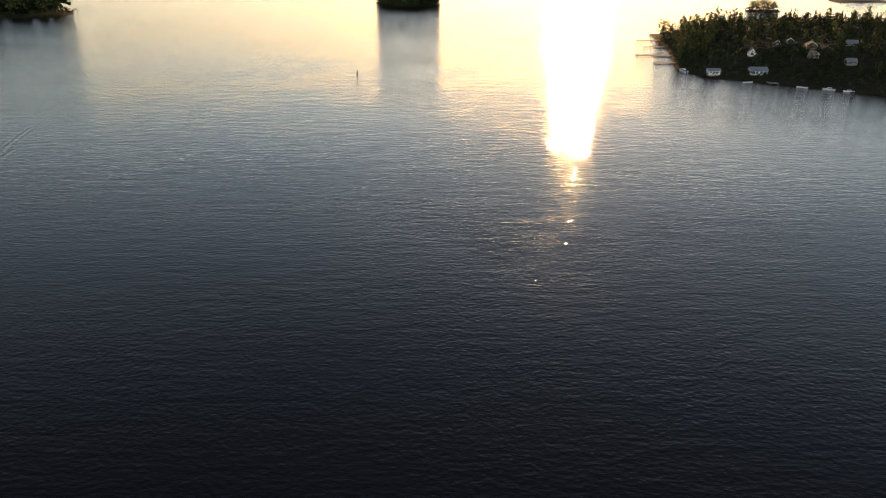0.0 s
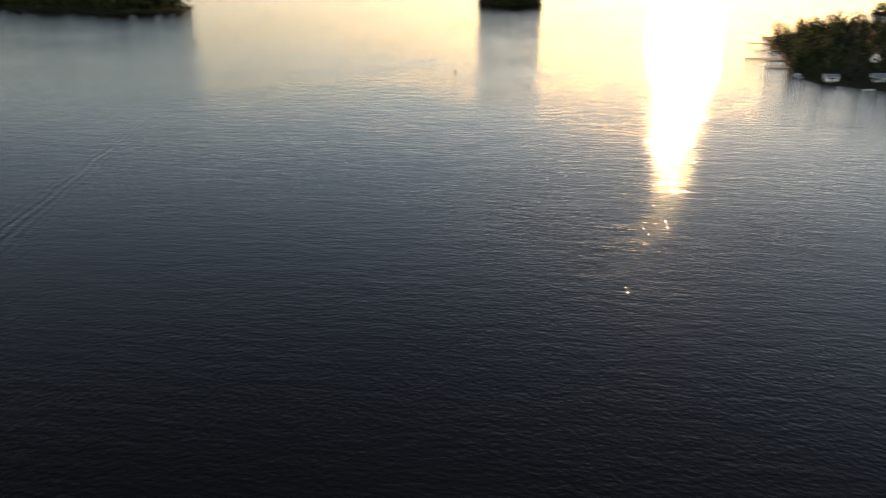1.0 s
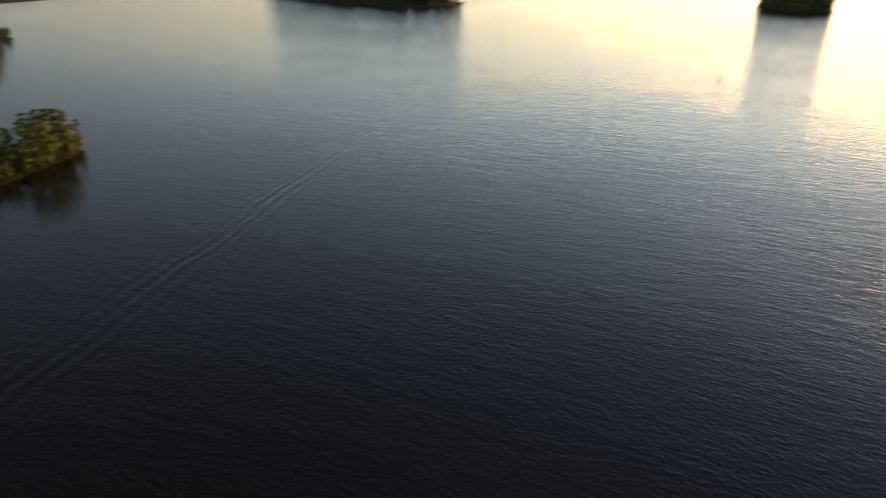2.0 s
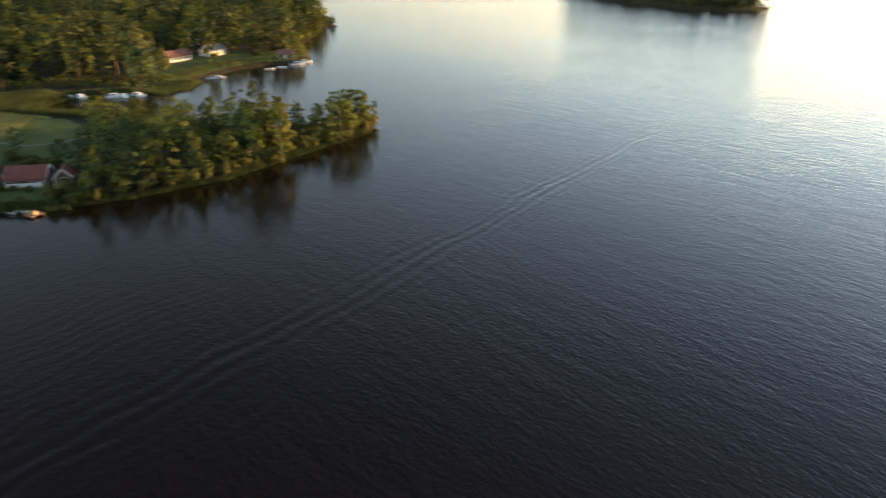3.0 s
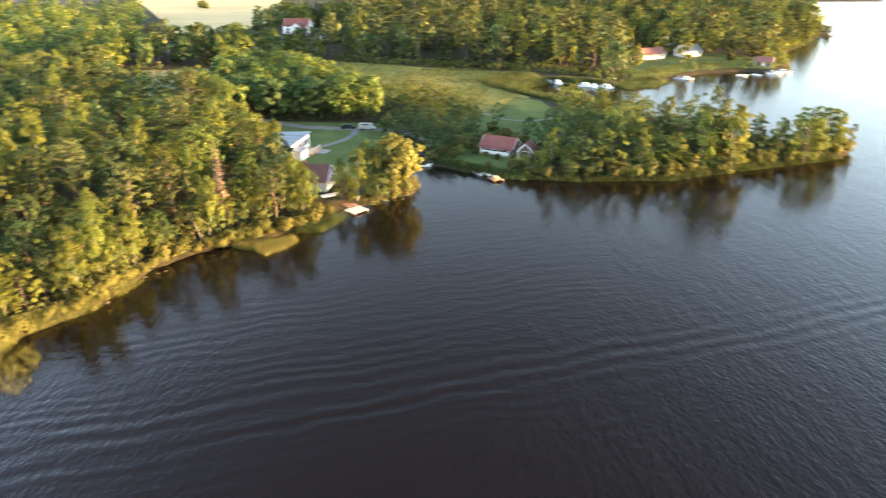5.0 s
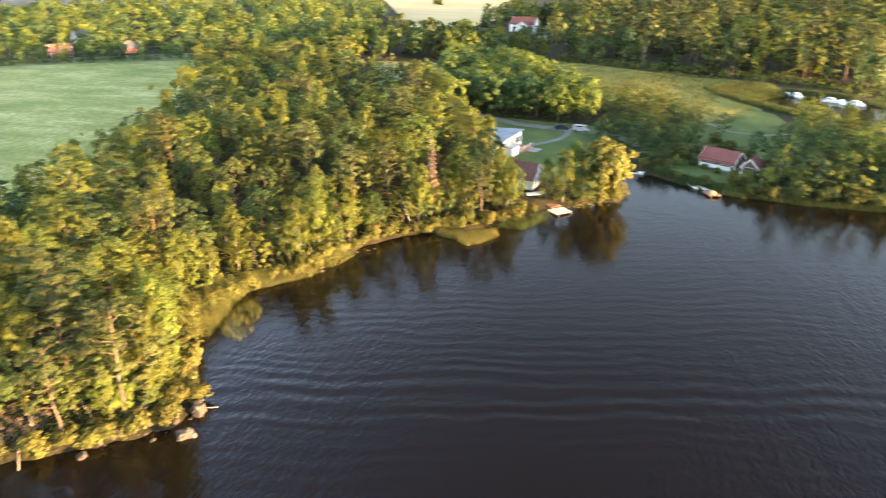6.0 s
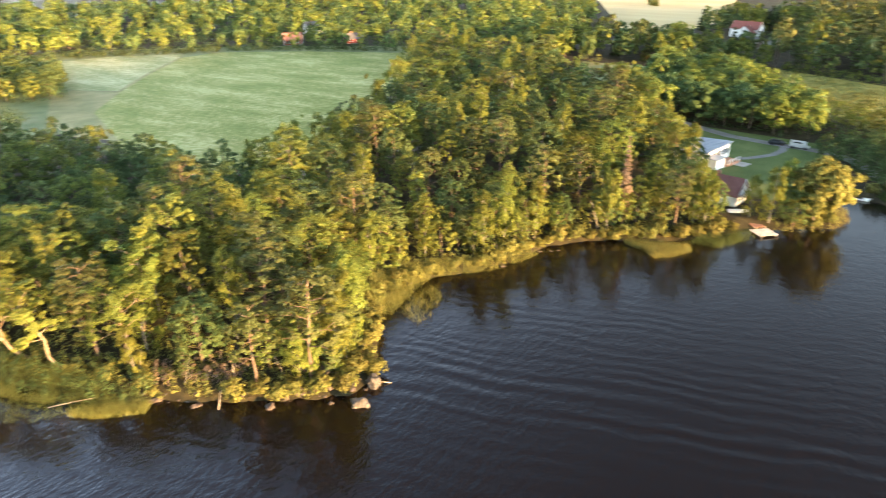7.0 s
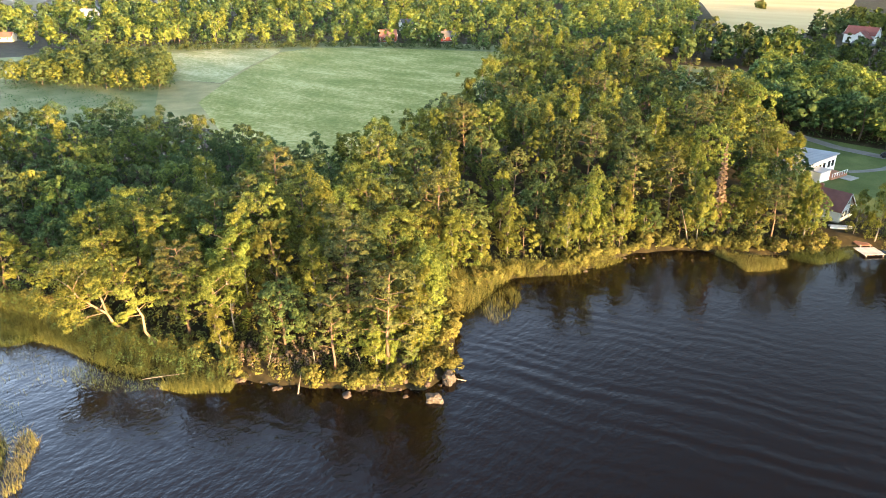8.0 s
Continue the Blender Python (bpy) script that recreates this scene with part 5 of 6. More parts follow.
for a, b in (((-49.4, -68.8, 1.2), (-50.6, -68.2, 5.6)), ((-47.0, -75.2, 1.1), (-47.6, -74.0, 5.8)), ((-57.4, -58.6, 1.1), (-57.0, -59.8, 4.6)), ((-116.6, -48.6, 0.9), (-117.4, -49.0, 6.2)), ((-107.5, -51.6, 0.9), (-107.0, -52.4, 5.0))):
    log("dead_tree", a, b, 0.045, "thin bare grey stem on the wooded bank", 2)


# ---- buildings ----
WHITE_WALL = surface("white_boarding", (0.66, 0.65, 0.62), (0.82, 0.81, 0.78), 2, 0.6, 0.15, 0.01, stretch=(1, 1, 0.15))
RED_WALL = surface("falu_red_boarding", (0.16, 0.035, 0.025), (0.28, 0.06, 0.04), 2, 0.85, 0.3, 0.01, stretch=(1, 1, 0.15))
BROWN_WALL = surface("brown_boarding", (0.07, 0.05, 0.035), (0.16, 0.11, 0.075), 2, 0.85, 0.3, 0.01, stretch=(1, 1, 0.15))
CREAM_WALL = surface("cream_boarding", (0.50, 0.43, 0.30), (0.66, 0.58, 0.42), 2, 0.7, 0.2, 0.01, stretch=(1, 1, 0.15))
TILE_RED = surface("red_roof_tiles", (0.11, 0.034, 0.027), (0.21, 0.065, 0.047), 3, 0.75, 0.5, 0.03, fine=9)
TILE_BROWN = surface("brown_roof_tiles", (0.15, 0.062, 0.05), (0.27, 0.12, 0.095), 3, 0.75, 0.5, 0.03, fine=9)
ROOF_GREY = surface("grey_sheet_roof", (0.24, 0.26, 0.29), (0.34, 0.37, 0.41), 1, 0.45, 0.1, 0.01, metal=0.3)
ROOF_DARK = surface("dark_felt_roof", (0.045, 0.045, 0.05), (0.10, 0.10, 0.11), 2, 0.85, 0.3, 0.01)
TRIM = surface("white_trim", (0.70, 0.69, 0.66), (0.84, 0.83, 0.80), 3, 0.55, 0.1, 0.005)
PLANK = surface("weathered_planks", (0.20, 0.17, 0.14), (0.40, 0.36, 0.31), 3, 0.85, 0.4, 0.01, stretch=(0.2, 1, 1))
PLANK_PALE = surface("pale_planks", (0.46, 0.42, 0.37), (0.66, 0.62, 0.56), 3, 0.8, 0.3, 0.01, stretch=(0.2, 1, 1))
PLANK_RED = surface("red_brown_planks", (0.22, 0.10, 0.06), (0.36, 0.18, 0.11), 3, 0.8, 0.3, 0.01, stretch=(0.2, 1, 1))
ORANGE = surface("orange_fabric", (0.50, 0.34, 0.16), (0.66, 0.48, 0.26), 2, 0.8, 0.2, 0.01)
CONCRETE = surface("concrete", (0.25, 0.24, 0.22), (0.38, 0.37, 0.35), 2, 0.9, 0.3, 0.01)
BRICK = surface("chimney_brick", (0.20, 0.08, 0.055), (0.32, 0.15, 0.10), 5, 0.85, 0.4, 0.01)
METAL = surface("galvanised_metal", (0.42, 0.43, 0.44), (0.58, 0.59, 0.60), 3, 0.4, 0.1, 0.005, metal=0.8)
HULL = surface("white_gelcoat", (0.70, 0.70, 0.69), (0.82, 0.82, 0.81), 1, 0.3, 0.05, 0.005)
TARP = surface("blue_tarpaulin", (0.05, 0.10, 0.20), (0.10, 0.17, 0.30), 2, 0.6, 0.4, 0.02)
CAR_DARK = surface("dark_car_paint", (0.02, 0.022, 0.03), (0.035, 0.038, 0.05), 1, 0.3, 0.02, 0.001, metal=0.3)
CAR_SILVER = surface("silver_car_paint", (0.50, 0.51, 0.53), (0.60, 0.61, 0.63), 1, 0.3, 0.02, 0.001, metal=0.4)
RUBBER = surface("tyre_rubber", (0.015, 0.015, 0.015), (0.03, 0.03, 0.03), 4, 0.9, 0.2, 0.005)
BUOY_PAINT = surface("dark_green_paint", (0.015, 0.03, 0.022), (0.03, 0.05, 0.04), 3, 0.5, 0.1, 0.005)


def glass_mat():
    n = Nodes("window_glass")
    v = n.noise(n.add("TexCoord").outputs["Object"], 0.8, 2)
    return n.done(n.principled(n.ramp(v, (0.3, (0.012, 0.014, 0.016)), (0.7, (0.03, 0.034, 0.038))), 0.06, 0, None, IOR=1.5))


GLASS = glass_mat()


def opening(parent, m, w, h, door=False, bars=1):
    """A window or door in a wall: a proud frame with mullions, and a glass pane or a leaf. m: centre on the wall, x along it, y outwards."""
    bm = B()
    t = 0.10
    for x0, x1, z0, z1 in ((-w / 2 - t, w / 2 + t, h / 2, h / 2 + t), (-w / 2 - t, w / 2 + t, -h / 2 - t, -h / 2), (-w / 2 - t, -w / 2, -h / 2, h / 2), (w / 2, w / 2 + t, -h / 2, h / 2)):
        box(bm, x0, x1, -0.03, 0.07, z0, z1)
    for i in range(bars):
        x = -w / 2 + w * (i + 1) / (bars + 1)
        box(bm, x - 0.03, x + 0.03, -0.02, 0.05, -h / 2, h / 2)
    frame_ob = part("door" if door else "window", bm, TRIM, parent)
    frame_ob.matrix_basis = m
    part("leaf" if door else "pane", box(B(), -w / 2, w / 2, -0.02, 0.02, -h / 2, h / 2), WHITE_WALL if door else GLASS, frame_ob)
    return frame_ob


def on_wall(side, L, W, u, z):
    return {"S": pose(u, -W / 2, z, 0, 0, 180), "N": pose(u, W / 2, z), "E": pose(L / 2, u, z, 0, 0, -90), "W": pose(-L / 2, u, z, 0, 0, 90)}[side]


def cottage(name, label, x, y, rz, L, W, eave, ridge, wall=RED_WALL, roof=TILE_RED, windows=(), doors=(), chimney=0.2, z=FLAT, group="", category="house", veranda=None, size=1.0):
    z = float(ground_height(x, y)) if z is None else z
    """A gabled house. Local x runs along the ridge; sides S and N carry the eaves, E and W the gables."""
    house = thing(name, label, category, x, y, z, rz, group, size)
    part("plinth", box(B(), -L / 2 + 0.05, L / 2 - 0.05, -W / 2 + 0.05, W / 2 - 0.05, -0.6, 0.35), CONCRETE, house)
    bm = B()
    ends = []
    for sx in (-L / 2, L / 2):
        ends.append([bm.verts.new((sx, yy, zz)) for yy, zz in ((-W / 2, 0.3), (W / 2, 0.3), (W / 2, eave), (0, ridge), (-W / 2, eave))])
    bm.faces.new(ends[0][::-1])
    bm.faces.new(ends[1])
    for i in range(5):
        j = (i + 1) % 5
        bm.faces.new((ends[0][i], ends[0][j], ends[1][j], ends[1][i]))
    bmesh.ops.recalc_face_normals(bm, faces=bm.faces[:])
    part("wall", bm, wall, house)
    slope = (ridge - eave) / (W / 2)
    over, thick = 0.45, 0.16
    for s in (-1, 1):
        bm = B()
        y1, z1 = s * (W / 2 + over), eave - over * slope
        vs = [bm.verts.new(p) for sx in (-L / 2 - 0.4, L / 2 + 0.4) for p in ((sx, 0, ridge + 0.03), (sx, y1, z1 + 0.03), (sx, y1, z1 + 0.03 + thick), (sx, 0, ridge + 0.03 + thick))]
        for q in ((0, 1, 2, 3), (7, 6, 5, 4), (0, 4, 5, 1), (1, 5, 6, 2), (2, 6, 7, 3), (3, 7, 4, 0)):
            bm.faces.new([vs[i] for i in q])
        bmesh.ops.recalc_face_normals(bm, faces=bm.faces[:])
        slab = part("roof", bm, roof, house)
        for sx in (-L / 2 - 0.46, L / 2 + 0.40):
            bm = B()
            q = [bm.verts.new(p) for xx in (sx, sx + 0.06) for p in ((xx, 0, ridge - 0.12), (xx, y1, z1 - 0.12), (xx, y1, z1 + 0.2), (xx, 0, ridge + 0.2))]
            for k in ((0, 1, 2, 3), (7, 6, 5, 4), (0, 4, 5, 1), (1, 5, 6, 2), (2, 6, 7, 3), (3, 7, 4, 0)):
                bm.faces.new([q[i] for i in k])
            bmesh.ops.recalc_face_normals(bm, faces=bm.faces[:])
            part("bargeboard", bm, TRIM, slab)
    for sx in (-1, 1):
        for sy in (-1, 1):
            part("corner_board", box(B(), sx * L / 2 - 0.08, sx * L / 2 + 0.08, sy * W / 2 - 0.08, sy * W / 2 + 0.08, 0.3, eave - 0.05), TRIM, house)
    if chimney is not None:
        part("chimney", box(B(), chimney * L - 0.35, chimney * L + 0.35, -0.3, 0.3, ridge - 0.6, ridge + 0.9, 0.03), BRICK, house)
    for side, u, zz, w, h in windows:
        opening(house, on_wall(side, L, W, u, zz), w, h)
    for side, u in doors:
        opening(house, on_wall(side, L, W, u, 1.4), 1.0, 2.0, True, 0)
    if veranda:
        side, depth = veranda
        sy = -1 if side == "S" else 1
        y0, y1 = sorted((sy * W / 2, sy * (W / 2 + depth)))
        part("veranda", box(B(), -L / 2 + 0.3, L / 2 - 0.3, y0, y1, -0.2, 0.4), PLANK, house)
    return house


def white_house():
    """The long white house with a low-pitched grey roof, a lower side wing and a timber terrace."""
    h = thing("house", "white rendered villa with a grey single-pitch roof and terrace", "house", -181.7, -31.5, FLAT, 162.0)
    L, W = 14.6, 8.6
    bm = B()
    lo, hi = 3.3, 4.5
    v = [bm.verts.new(p) for p in ((0, 0, -0.5), (L, 0, -0.5), (L, W, -0.5), (0, W, -0.5), (0, 0, lo), (L, 0, hi), (L, W, hi - 0.7), (0, W, lo - 0.7))]
    for q in ((3, 2, 1, 0), (4, 5, 6, 7), (0, 1, 5, 4), (1, 2, 6, 5), (2, 3, 7, 6), (3, 0, 4, 7)):
        bm.faces.new([v[i] for i in q])
    part("wall", bm, WHITE_WALL, h)
    bm = B()
    o = 0.5
    v = [bm.verts.new(p) for dz in (0.03, 0.25) for p in ((-o, -o, lo + dz), (L + o, -o, hi + dz), (L + o, W + o, hi - 0.7 + dz), (-o, W + o, lo - 0.7 + dz))]
    for q in ((3, 2, 1, 0), (4, 5, 6, 7), (0, 1, 5, 4), (1, 2, 6, 5), (2, 3, 7, 6), (3, 0, 4, 7)):
        bm.faces.new([v[i] for i in q])
    roof = part("roof", bm, ROOF_GREY, h, "grey sheet-metal roof")
    for x in np.arange(0.6, L, 1.2):
        bm = B()
        rod(bm, (x, -o + 0.02, lo + 0.27 + (hi - lo) * x / L), (x, W + o - 0.02, lo - 0.43 + (hi - lo) * x / L), 0.035, 0.035, 4)
        part("seam", bm, ROOF_GREY, roof)
    bm = B()
    rod(bm, (5.2, 4.5, 3.0), (5.2, 4.5, 4.9), 0.28, 0.28, 12)
    part("flue", bm, METAL, h)
    for u, w in ((7.6, 1.2), (9.4, 1.3), (11.6, 1.3), (13.3, 1.3), (5.8, 1.0)):
        opening(h, pose(u, 0, 1.75 + 0.05 * u, 0, 0, 180), w, 1.7, bars=0)
    for v0 in (2.2, 5.6):
        opening(h, pose(0, v0, 1.6, 0, 0, 90), 1.2, 1.3)
    wing = part("side_wing", box(B(), 2.0, 6.4, -3.4, -0.02, -0.5, 2.5, 0.04), WHITE_WALL, h, "lower white wing")
    part("wing_roof", box(B(), 1.8, 6.6, -3.6, -0.04, 2.53, 2.68), ROOF_GREY, wing)
    deck = part("terrace", box(B(), 6.5, 13.5, -4.0, -0.05, 0.1, 0.7), PLANK_RED, h, "brown timber terrace")
    for x in np.arange(6.7, 13.5, 1.1):
        part("post", box(B(), x - 0.05, x + 0.05, -3.98, -3.88, 0.7, 1.6), TRIM, deck)
    part("rail", box(B(), 6.6, 13.4, -3.98, -3.88, 1.6, 1.68), TRIM, deck)
    part("slab", box(B(), 10.0, 14.0, -6.8, -4.05, 0.02, 0.16), CONCRETE, h)


white_house()
cottage("cabin", "lakeside cabin with a brown tiled roof and white gable", -160.6, -22.0, 78, 8.4, 6.4, 2.8, 5.7, WHITE_WALL, TILE_BROWN, [("E", -1.9, 1.7, 1.1, 1.5), ("E", -0.3, 1.7, 1.1, 1.5), ("E", 1.4, 1.7, 1.1, 1.5), ("E", 0, 3.9, 1.1, 0.9)], chimney=-0.2, veranda=None)
# brown boarding stands in for the veranda's shadow on the wall
cabin = cottage("cabin", "low cabin with veranda shade in its wall colour, red tiled roof and white balustrade", -188.4, 26.4, 60, 9.0, 5.6, 2.4, 4.4, BROWN_WALL, TILE_RED, [("S", u, 1.75, 1.3, 0.8) for u in (-3.0, -0.9, 1.2, 3.2)], [], None, veranda=("S", 1.6))
for u in (-4.0, -1.35, 1.35, 4.0):
    part("post", box(B(), u - 0.06, u + 0.06, -4.34, -4.22, 0.3, 2.1), TRIM, cabin)
for u in (-2.68, 0.0, 2.68):
    part("balustrade", box(B(), u - 1.22, u + 1.22, -4.31, -4.26, 0.5, 1.25), TRIM, cabin, "white boarded balustrade")
    part("handrail", box(B(), u - 1.25, u + 1.25, -4.36, -4.2, 1.28, 1.36), TRIM, cabin)
part("porch_roof", box(B(), -4.7, 4.7, -4.6, -3.1, 2.02, 2.12), TILE_RED, cabin)
cottage("shed", "small dark cabin with a red roof and white porch", -182.6, 33.0, -24, 4.6, 3.8, 2.5, 4.3, BROWN_WALL, TILE_RED, [("E", 0, 1.6, 1.8, 1.2)], [], None, category="cabin", veranda=("S", 1.2))
cottage("farmhouse", "large white farmhouse with red tiled roofs", -468, -66, 78, 16, 9, 5.2, 9.0, WHITE_WALL, TILE_RED, [("S", u, z, 1.3, 1.5) for u in (-5.5, -2.0, 2.0, 5.5) for z in (2.0,)], [("S", 0)], 0.15)
cottage("farmhouse_wing", "white gabled wing of the farmhouse with red cladding below", -459, -65, -8, 8, 9, 3.6, 7.4, WHITE_WALL, TILE_RED, [("E", 0, 4.9, 1.3, 1.3), ("E", -2.2, 1.9, 1.3, 1.3), ("E", 2.2, 1.9, 1.3, 1.3)], chimney=None, category="house")
cottage("barn", "dark-roofed outbuilding beside the farm road", -424, -58, 70, 12, 7, 3.0, 5.4, BROWN_WALL, ROOF_DARK, [("S", 2.0, 1.6, 1.4, 1.0)], [], None, category="barn")
cottage("cottage", "dark red wooden cottage with white trim behind the field", -306, -278.5, -38, 9.5, 7, 3.2, 6.4, RED_WALL, TILE_BROWN, [("N", -2.5, 1.8, 1.2, 1.3), ("N", 0, 1.8, 1.2, 1.3), ("N", 2.5, 1.8, 1.2, 1.3), ("E", 0, 1.8, 1.3, 1.3), ("E", 0, 4.4, 1.0, 1.0)], [], 0.1)
cottage("cottage", "red cottage with pale trim half hidden by trees", -329, -254, -38, 9, 6.5, 2.8, 5.4, RED_WALL, ROOF_DARK, [("N", -2.2, 1.8, 1.2, 1.2), ("N", 2.2, 1.8, 1.2, 1.2), ("E", 0, 1.8, 1.3, 1.3)], [], 0.1)
cottage("house", "white house with a dark roof among the far trees", -350, -300, -30, 11, 7.5, 4.6, 7.4, WHITE_WALL, ROOF_DARK, [("N", u, 2.0, 1.2, 1.3) for u in (-3.5, 0, 3.5)], [], 0.1)
cottage("house", "white house with a grey roof among the far trees", -258, -520, -60, 11, 7.5, 4.8, 7.6, WHITE_WALL, ROOF_GREY, [("N", u, 2.0, 1.2, 1.3) for u in (-3.5, 0, 3.5)], [], 0.1)
cottage("cottage", "small pale cottage at the meadow edge", -172, -446, -50, 8, 6, 2.8, 5.0, CREAM_WALL, TILE_BROWN, [("N", u, 1.8, 1.2, 1.2) for u in (-2, 2)], [], 0.1)
FAR_HOUSES = "cottages on the far side of the inlet"
cottage("cottage", "small cream cottage with a brown roof", -340, 110, 100, 7, 6, 2.8, 5.2, CREAM_WALL, TILE_BROWN, [("S", -1.5, 1.7, 1.2, 1.2), ("S", 1.5, 1.7, 1.2, 1.2)], [], 0.2, group=FAR_HOUSES)
cottage("cottage", "long white cottage with a grey-brown roof", -352, 123, 108, 12, 6.5, 2.8, 5.2, WHITE_WALL, TILE_BROWN, [("S", u, 1.7, 1.3, 1.2) for u in (-4, -1.3, 1.3, 4)], [], 0.2, group=FAR_HOUSES)
cottage("cottage", "white cottage with a grey roof and a gable", -358, 144, 112, 11, 7, 3.0, 5.6, WHITE_WALL, ROOF_GREY, [("S", u, 1.7, 1.3, 1.2) for u in (-3.5, 0, 3.5)], [], -0.2, group=FAR_HOUSES)
cottage("cottage", "white gabled cottage under the forest edge", -396, 124, -12, 8, 7, 3.0, 5.8, WHITE_WALL, ROOF_GREY, [("E", -1.6, 1.8, 1.2, 1.2), ("E", 1.6, 1.8, 1.2, 1.2)], [], 0.2, group=FAR_HOUSES)
cottage("cottage", "white cottage behind the boats", -402, 150, -10, 9, 6.5, 3.0, 5.4, WHITE_WALL, ROOF_GREY, [("E", 0, 1.8, 1.2, 1.2)], [], 0.2, group=FAR_HOUSES)
cottage("boathouse", "brown boathouse at the far landing", -326, 168, 60, 7, 5, 2.4, 4.2, BROWN_WALL, TILE_BROWN, [], [("S", 0)], None, group=FAR_HOUSES, category="boathouse")
EAST_HOUSES = "cottages on the shaded far shore"
cottage("cottage", "white boathouse with small dark windows on the shore", 119.8, 317, -3, 6.6, 5, 2.5, 3.5, WHITE_WALL, ROOF_GREY, [("S", u, 1.7, 1.0, 0.9) for u in (-2, -0.6, 0.8, 2.1)], [], None, group=EAST_HOUSES, size=0.75)
cottage("cottage", "white glazed cottage with a terrace by the water", 139.5, 317, -4, 9.4, 6, 2.7, 4.4, WHITE_WALL, ROOF_GREY, [("S", u, 1.6, 1.3, 1.4) for u in (-3.4, -1.2, 1.2, 3.4)], [], None, group=EAST_HOUSES, size=0.75, veranda=("S", 2.2))
cottage("cottage", "white gabled cottage on the slope", 143.5, 336, 75, 7, 5.6, 3.0, 6.2, WHITE_WALL, ROOF_DARK, [("W", 0, 1.8, 1.1, 1.2), ("W", 0, 4.1, 1.0, 1.0)], [], 0.1, z=None, group=EAST_HOUSES, size=0.56)
# brown walls and dark roofs here put the shore's shade into the paint
cottage("cottage", "shade-darkened cottage with white bargeboards and gable window", 166.5, 325, 72, 8, 8, 2.8, 5.6, BROWN_WALL, ROOF_DARK, [("W", u, 1.7, 1.2, 1.3) for u in (-2.4, 0, 2.4)] + [("W", 0, 3.9, 1.0, 0.8)], [], 0.1, z=None, group=EAST_HOUSES, size=0.56)
cottage("cottage", "shade-darkened cottage with white trim behind another", 171, 337, 72, 8, 8, 2.8, 5.4, BROWN_WALL, ROOF_DARK, [("W", -1.5, 1.8, 1.2, 1.3), ("W", 1.5, 1.8, 1.2, 1.3)], [], 0.1, z=None, group=EAST_HOUSES, size=0.56)
cottage("cottage", "small shade-darkened cottage with white trim on the slope", 159, 346, 74, 6, 5.5, 2.6, 4.6, BROWN_WALL, ROOF_DARK, [("W", 0, 1.7, 1.1, 1.1)], [], None, z=None, group=EAST_HOUSES, size=0.56)
cottage("cottage", "small shade-darkened cottage with pale bargeboards under the trees", 168, 352, 70, 6, 5.5, 2.6, 4.6, BROWN_WALL, ROOF_DARK, [("W", 0, 1.7, 1.1, 1.1)], [], None, z=None, group=EAST_HOUSES, size=0.56)
cottage("cottage", "grey cottage with white windows near the shore", 177, 312, -10, 7, 6, 2.6, 4.4, BROWN_WALL, ROOF_GREY, [("S", u, 1.6, 1.2, 1.1) for u in (-2.2, 0, 2.2)], [], 0.1, z=None, group=EAST_HOUSES, size=0.56)
cottage("cottage", "pale cottage among the shaded trees", 193, 343, -14, 8, 6, 2.7, 4.8, CREAM_WALL, ROOF_GREY, [("S", -2, 1.7, 1.2, 1.1), ("S", 2, 1.7, 1.2, 1.1)], [], 0.1, z=None, group=EAST_HOUSES, size=0.56)
cottage("cottage", "white cottage low on the shaded shore", 194, 300, -16, 7, 5, 2.6, 4.2, WHITE_WALL, ROOF_GREY, [("S", -2, 1.7, 1.2, 1.1), ("S", 1.5, 1.7, 1.2, 1.1)], [], None, z=None, group=EAST_HOUSES, size=0.56)


# ---- jetties ----
def jetty(name, label, x, y, rz, length, width, deck=PLANK, z=0.55, post=True, group=""):
    """A plank deck on posts; local x runs outwards from the shore."""
    j = thing(name, label, "jetty", x, y, 0, rz, group)
    n = max(2, int(length / 0.32))
    me = mesh_of("plank", box(B(), 0.0, length / n - 0.03, -width / 2, width / 2, z - 0.05, z, 0.0), deck)
    for i in range(n):
        p = part("plank", me, None, j)
        p.location = (i * length / n, 0, 0)
    for s in (-1, 1):
        part("beam", box(B(), 0, length, s * width * 0.4 - 0.06, s * width * 0.4 + 0.06, z - 0.22, z - 0.052), PLANK, j)
    if post:
        k = max(2, int(length / 3) + 1)
        for i in range(k):
            for s in (-1, 1):
                part("post", rod(B(), (length * i / (k - 1) * 0.94 + 0.2, s * width * 0.4, -1.6), (length * i / (k - 1) * 0.94 + 0.2, s * width * 0.4, z + 0.12), 0.09, 0.085, 7), PLANK, j)
    return j


def float_deck(label, x, y, rz, length, width, deck, z=0.45):
    return jetty("bathing_deck", label, x, y, rz, length, width, deck, z)


jetty("jetty", "reddish plank walkway from the cabin to the water", -152.6, -15.6, 42, 5.4, 2.6, PLANK_RED, 0.75)
float_deck("pale grey plank deck at the water's edge", -148.2, -12.3, 42, 3.6, 4.2, PLANK_PALE)
jetty("jetty", "narrow grey jetty from the lawn to the floating deck", -180.2, 17.2, 22, 11.8, 1.5, PLANK_PALE)
float_deck("small timber float with an orange cover", -168.8, 21.8, 22, 3.4, 3.0, PLANK_RED)
cover = thing("tarpaulin", "pale orange tarpaulin heaped over garden furniture on the float", "tarpaulin", -167.2, 22.4, 0.46, 22)
bm = B()
bmesh.ops.create_icosphere(bm, subdivisions=3, radius=1.0)
for v in bm.verts:
    v.co = Vector((v.co.x * 1.0, v.co.y * 0.8, max(v.co.z, 0) * 0.75)) * (1 + 0.15 * noise.noise(v.co * 3))
part("cover", bm, ORANGE, cover, smooth=True)
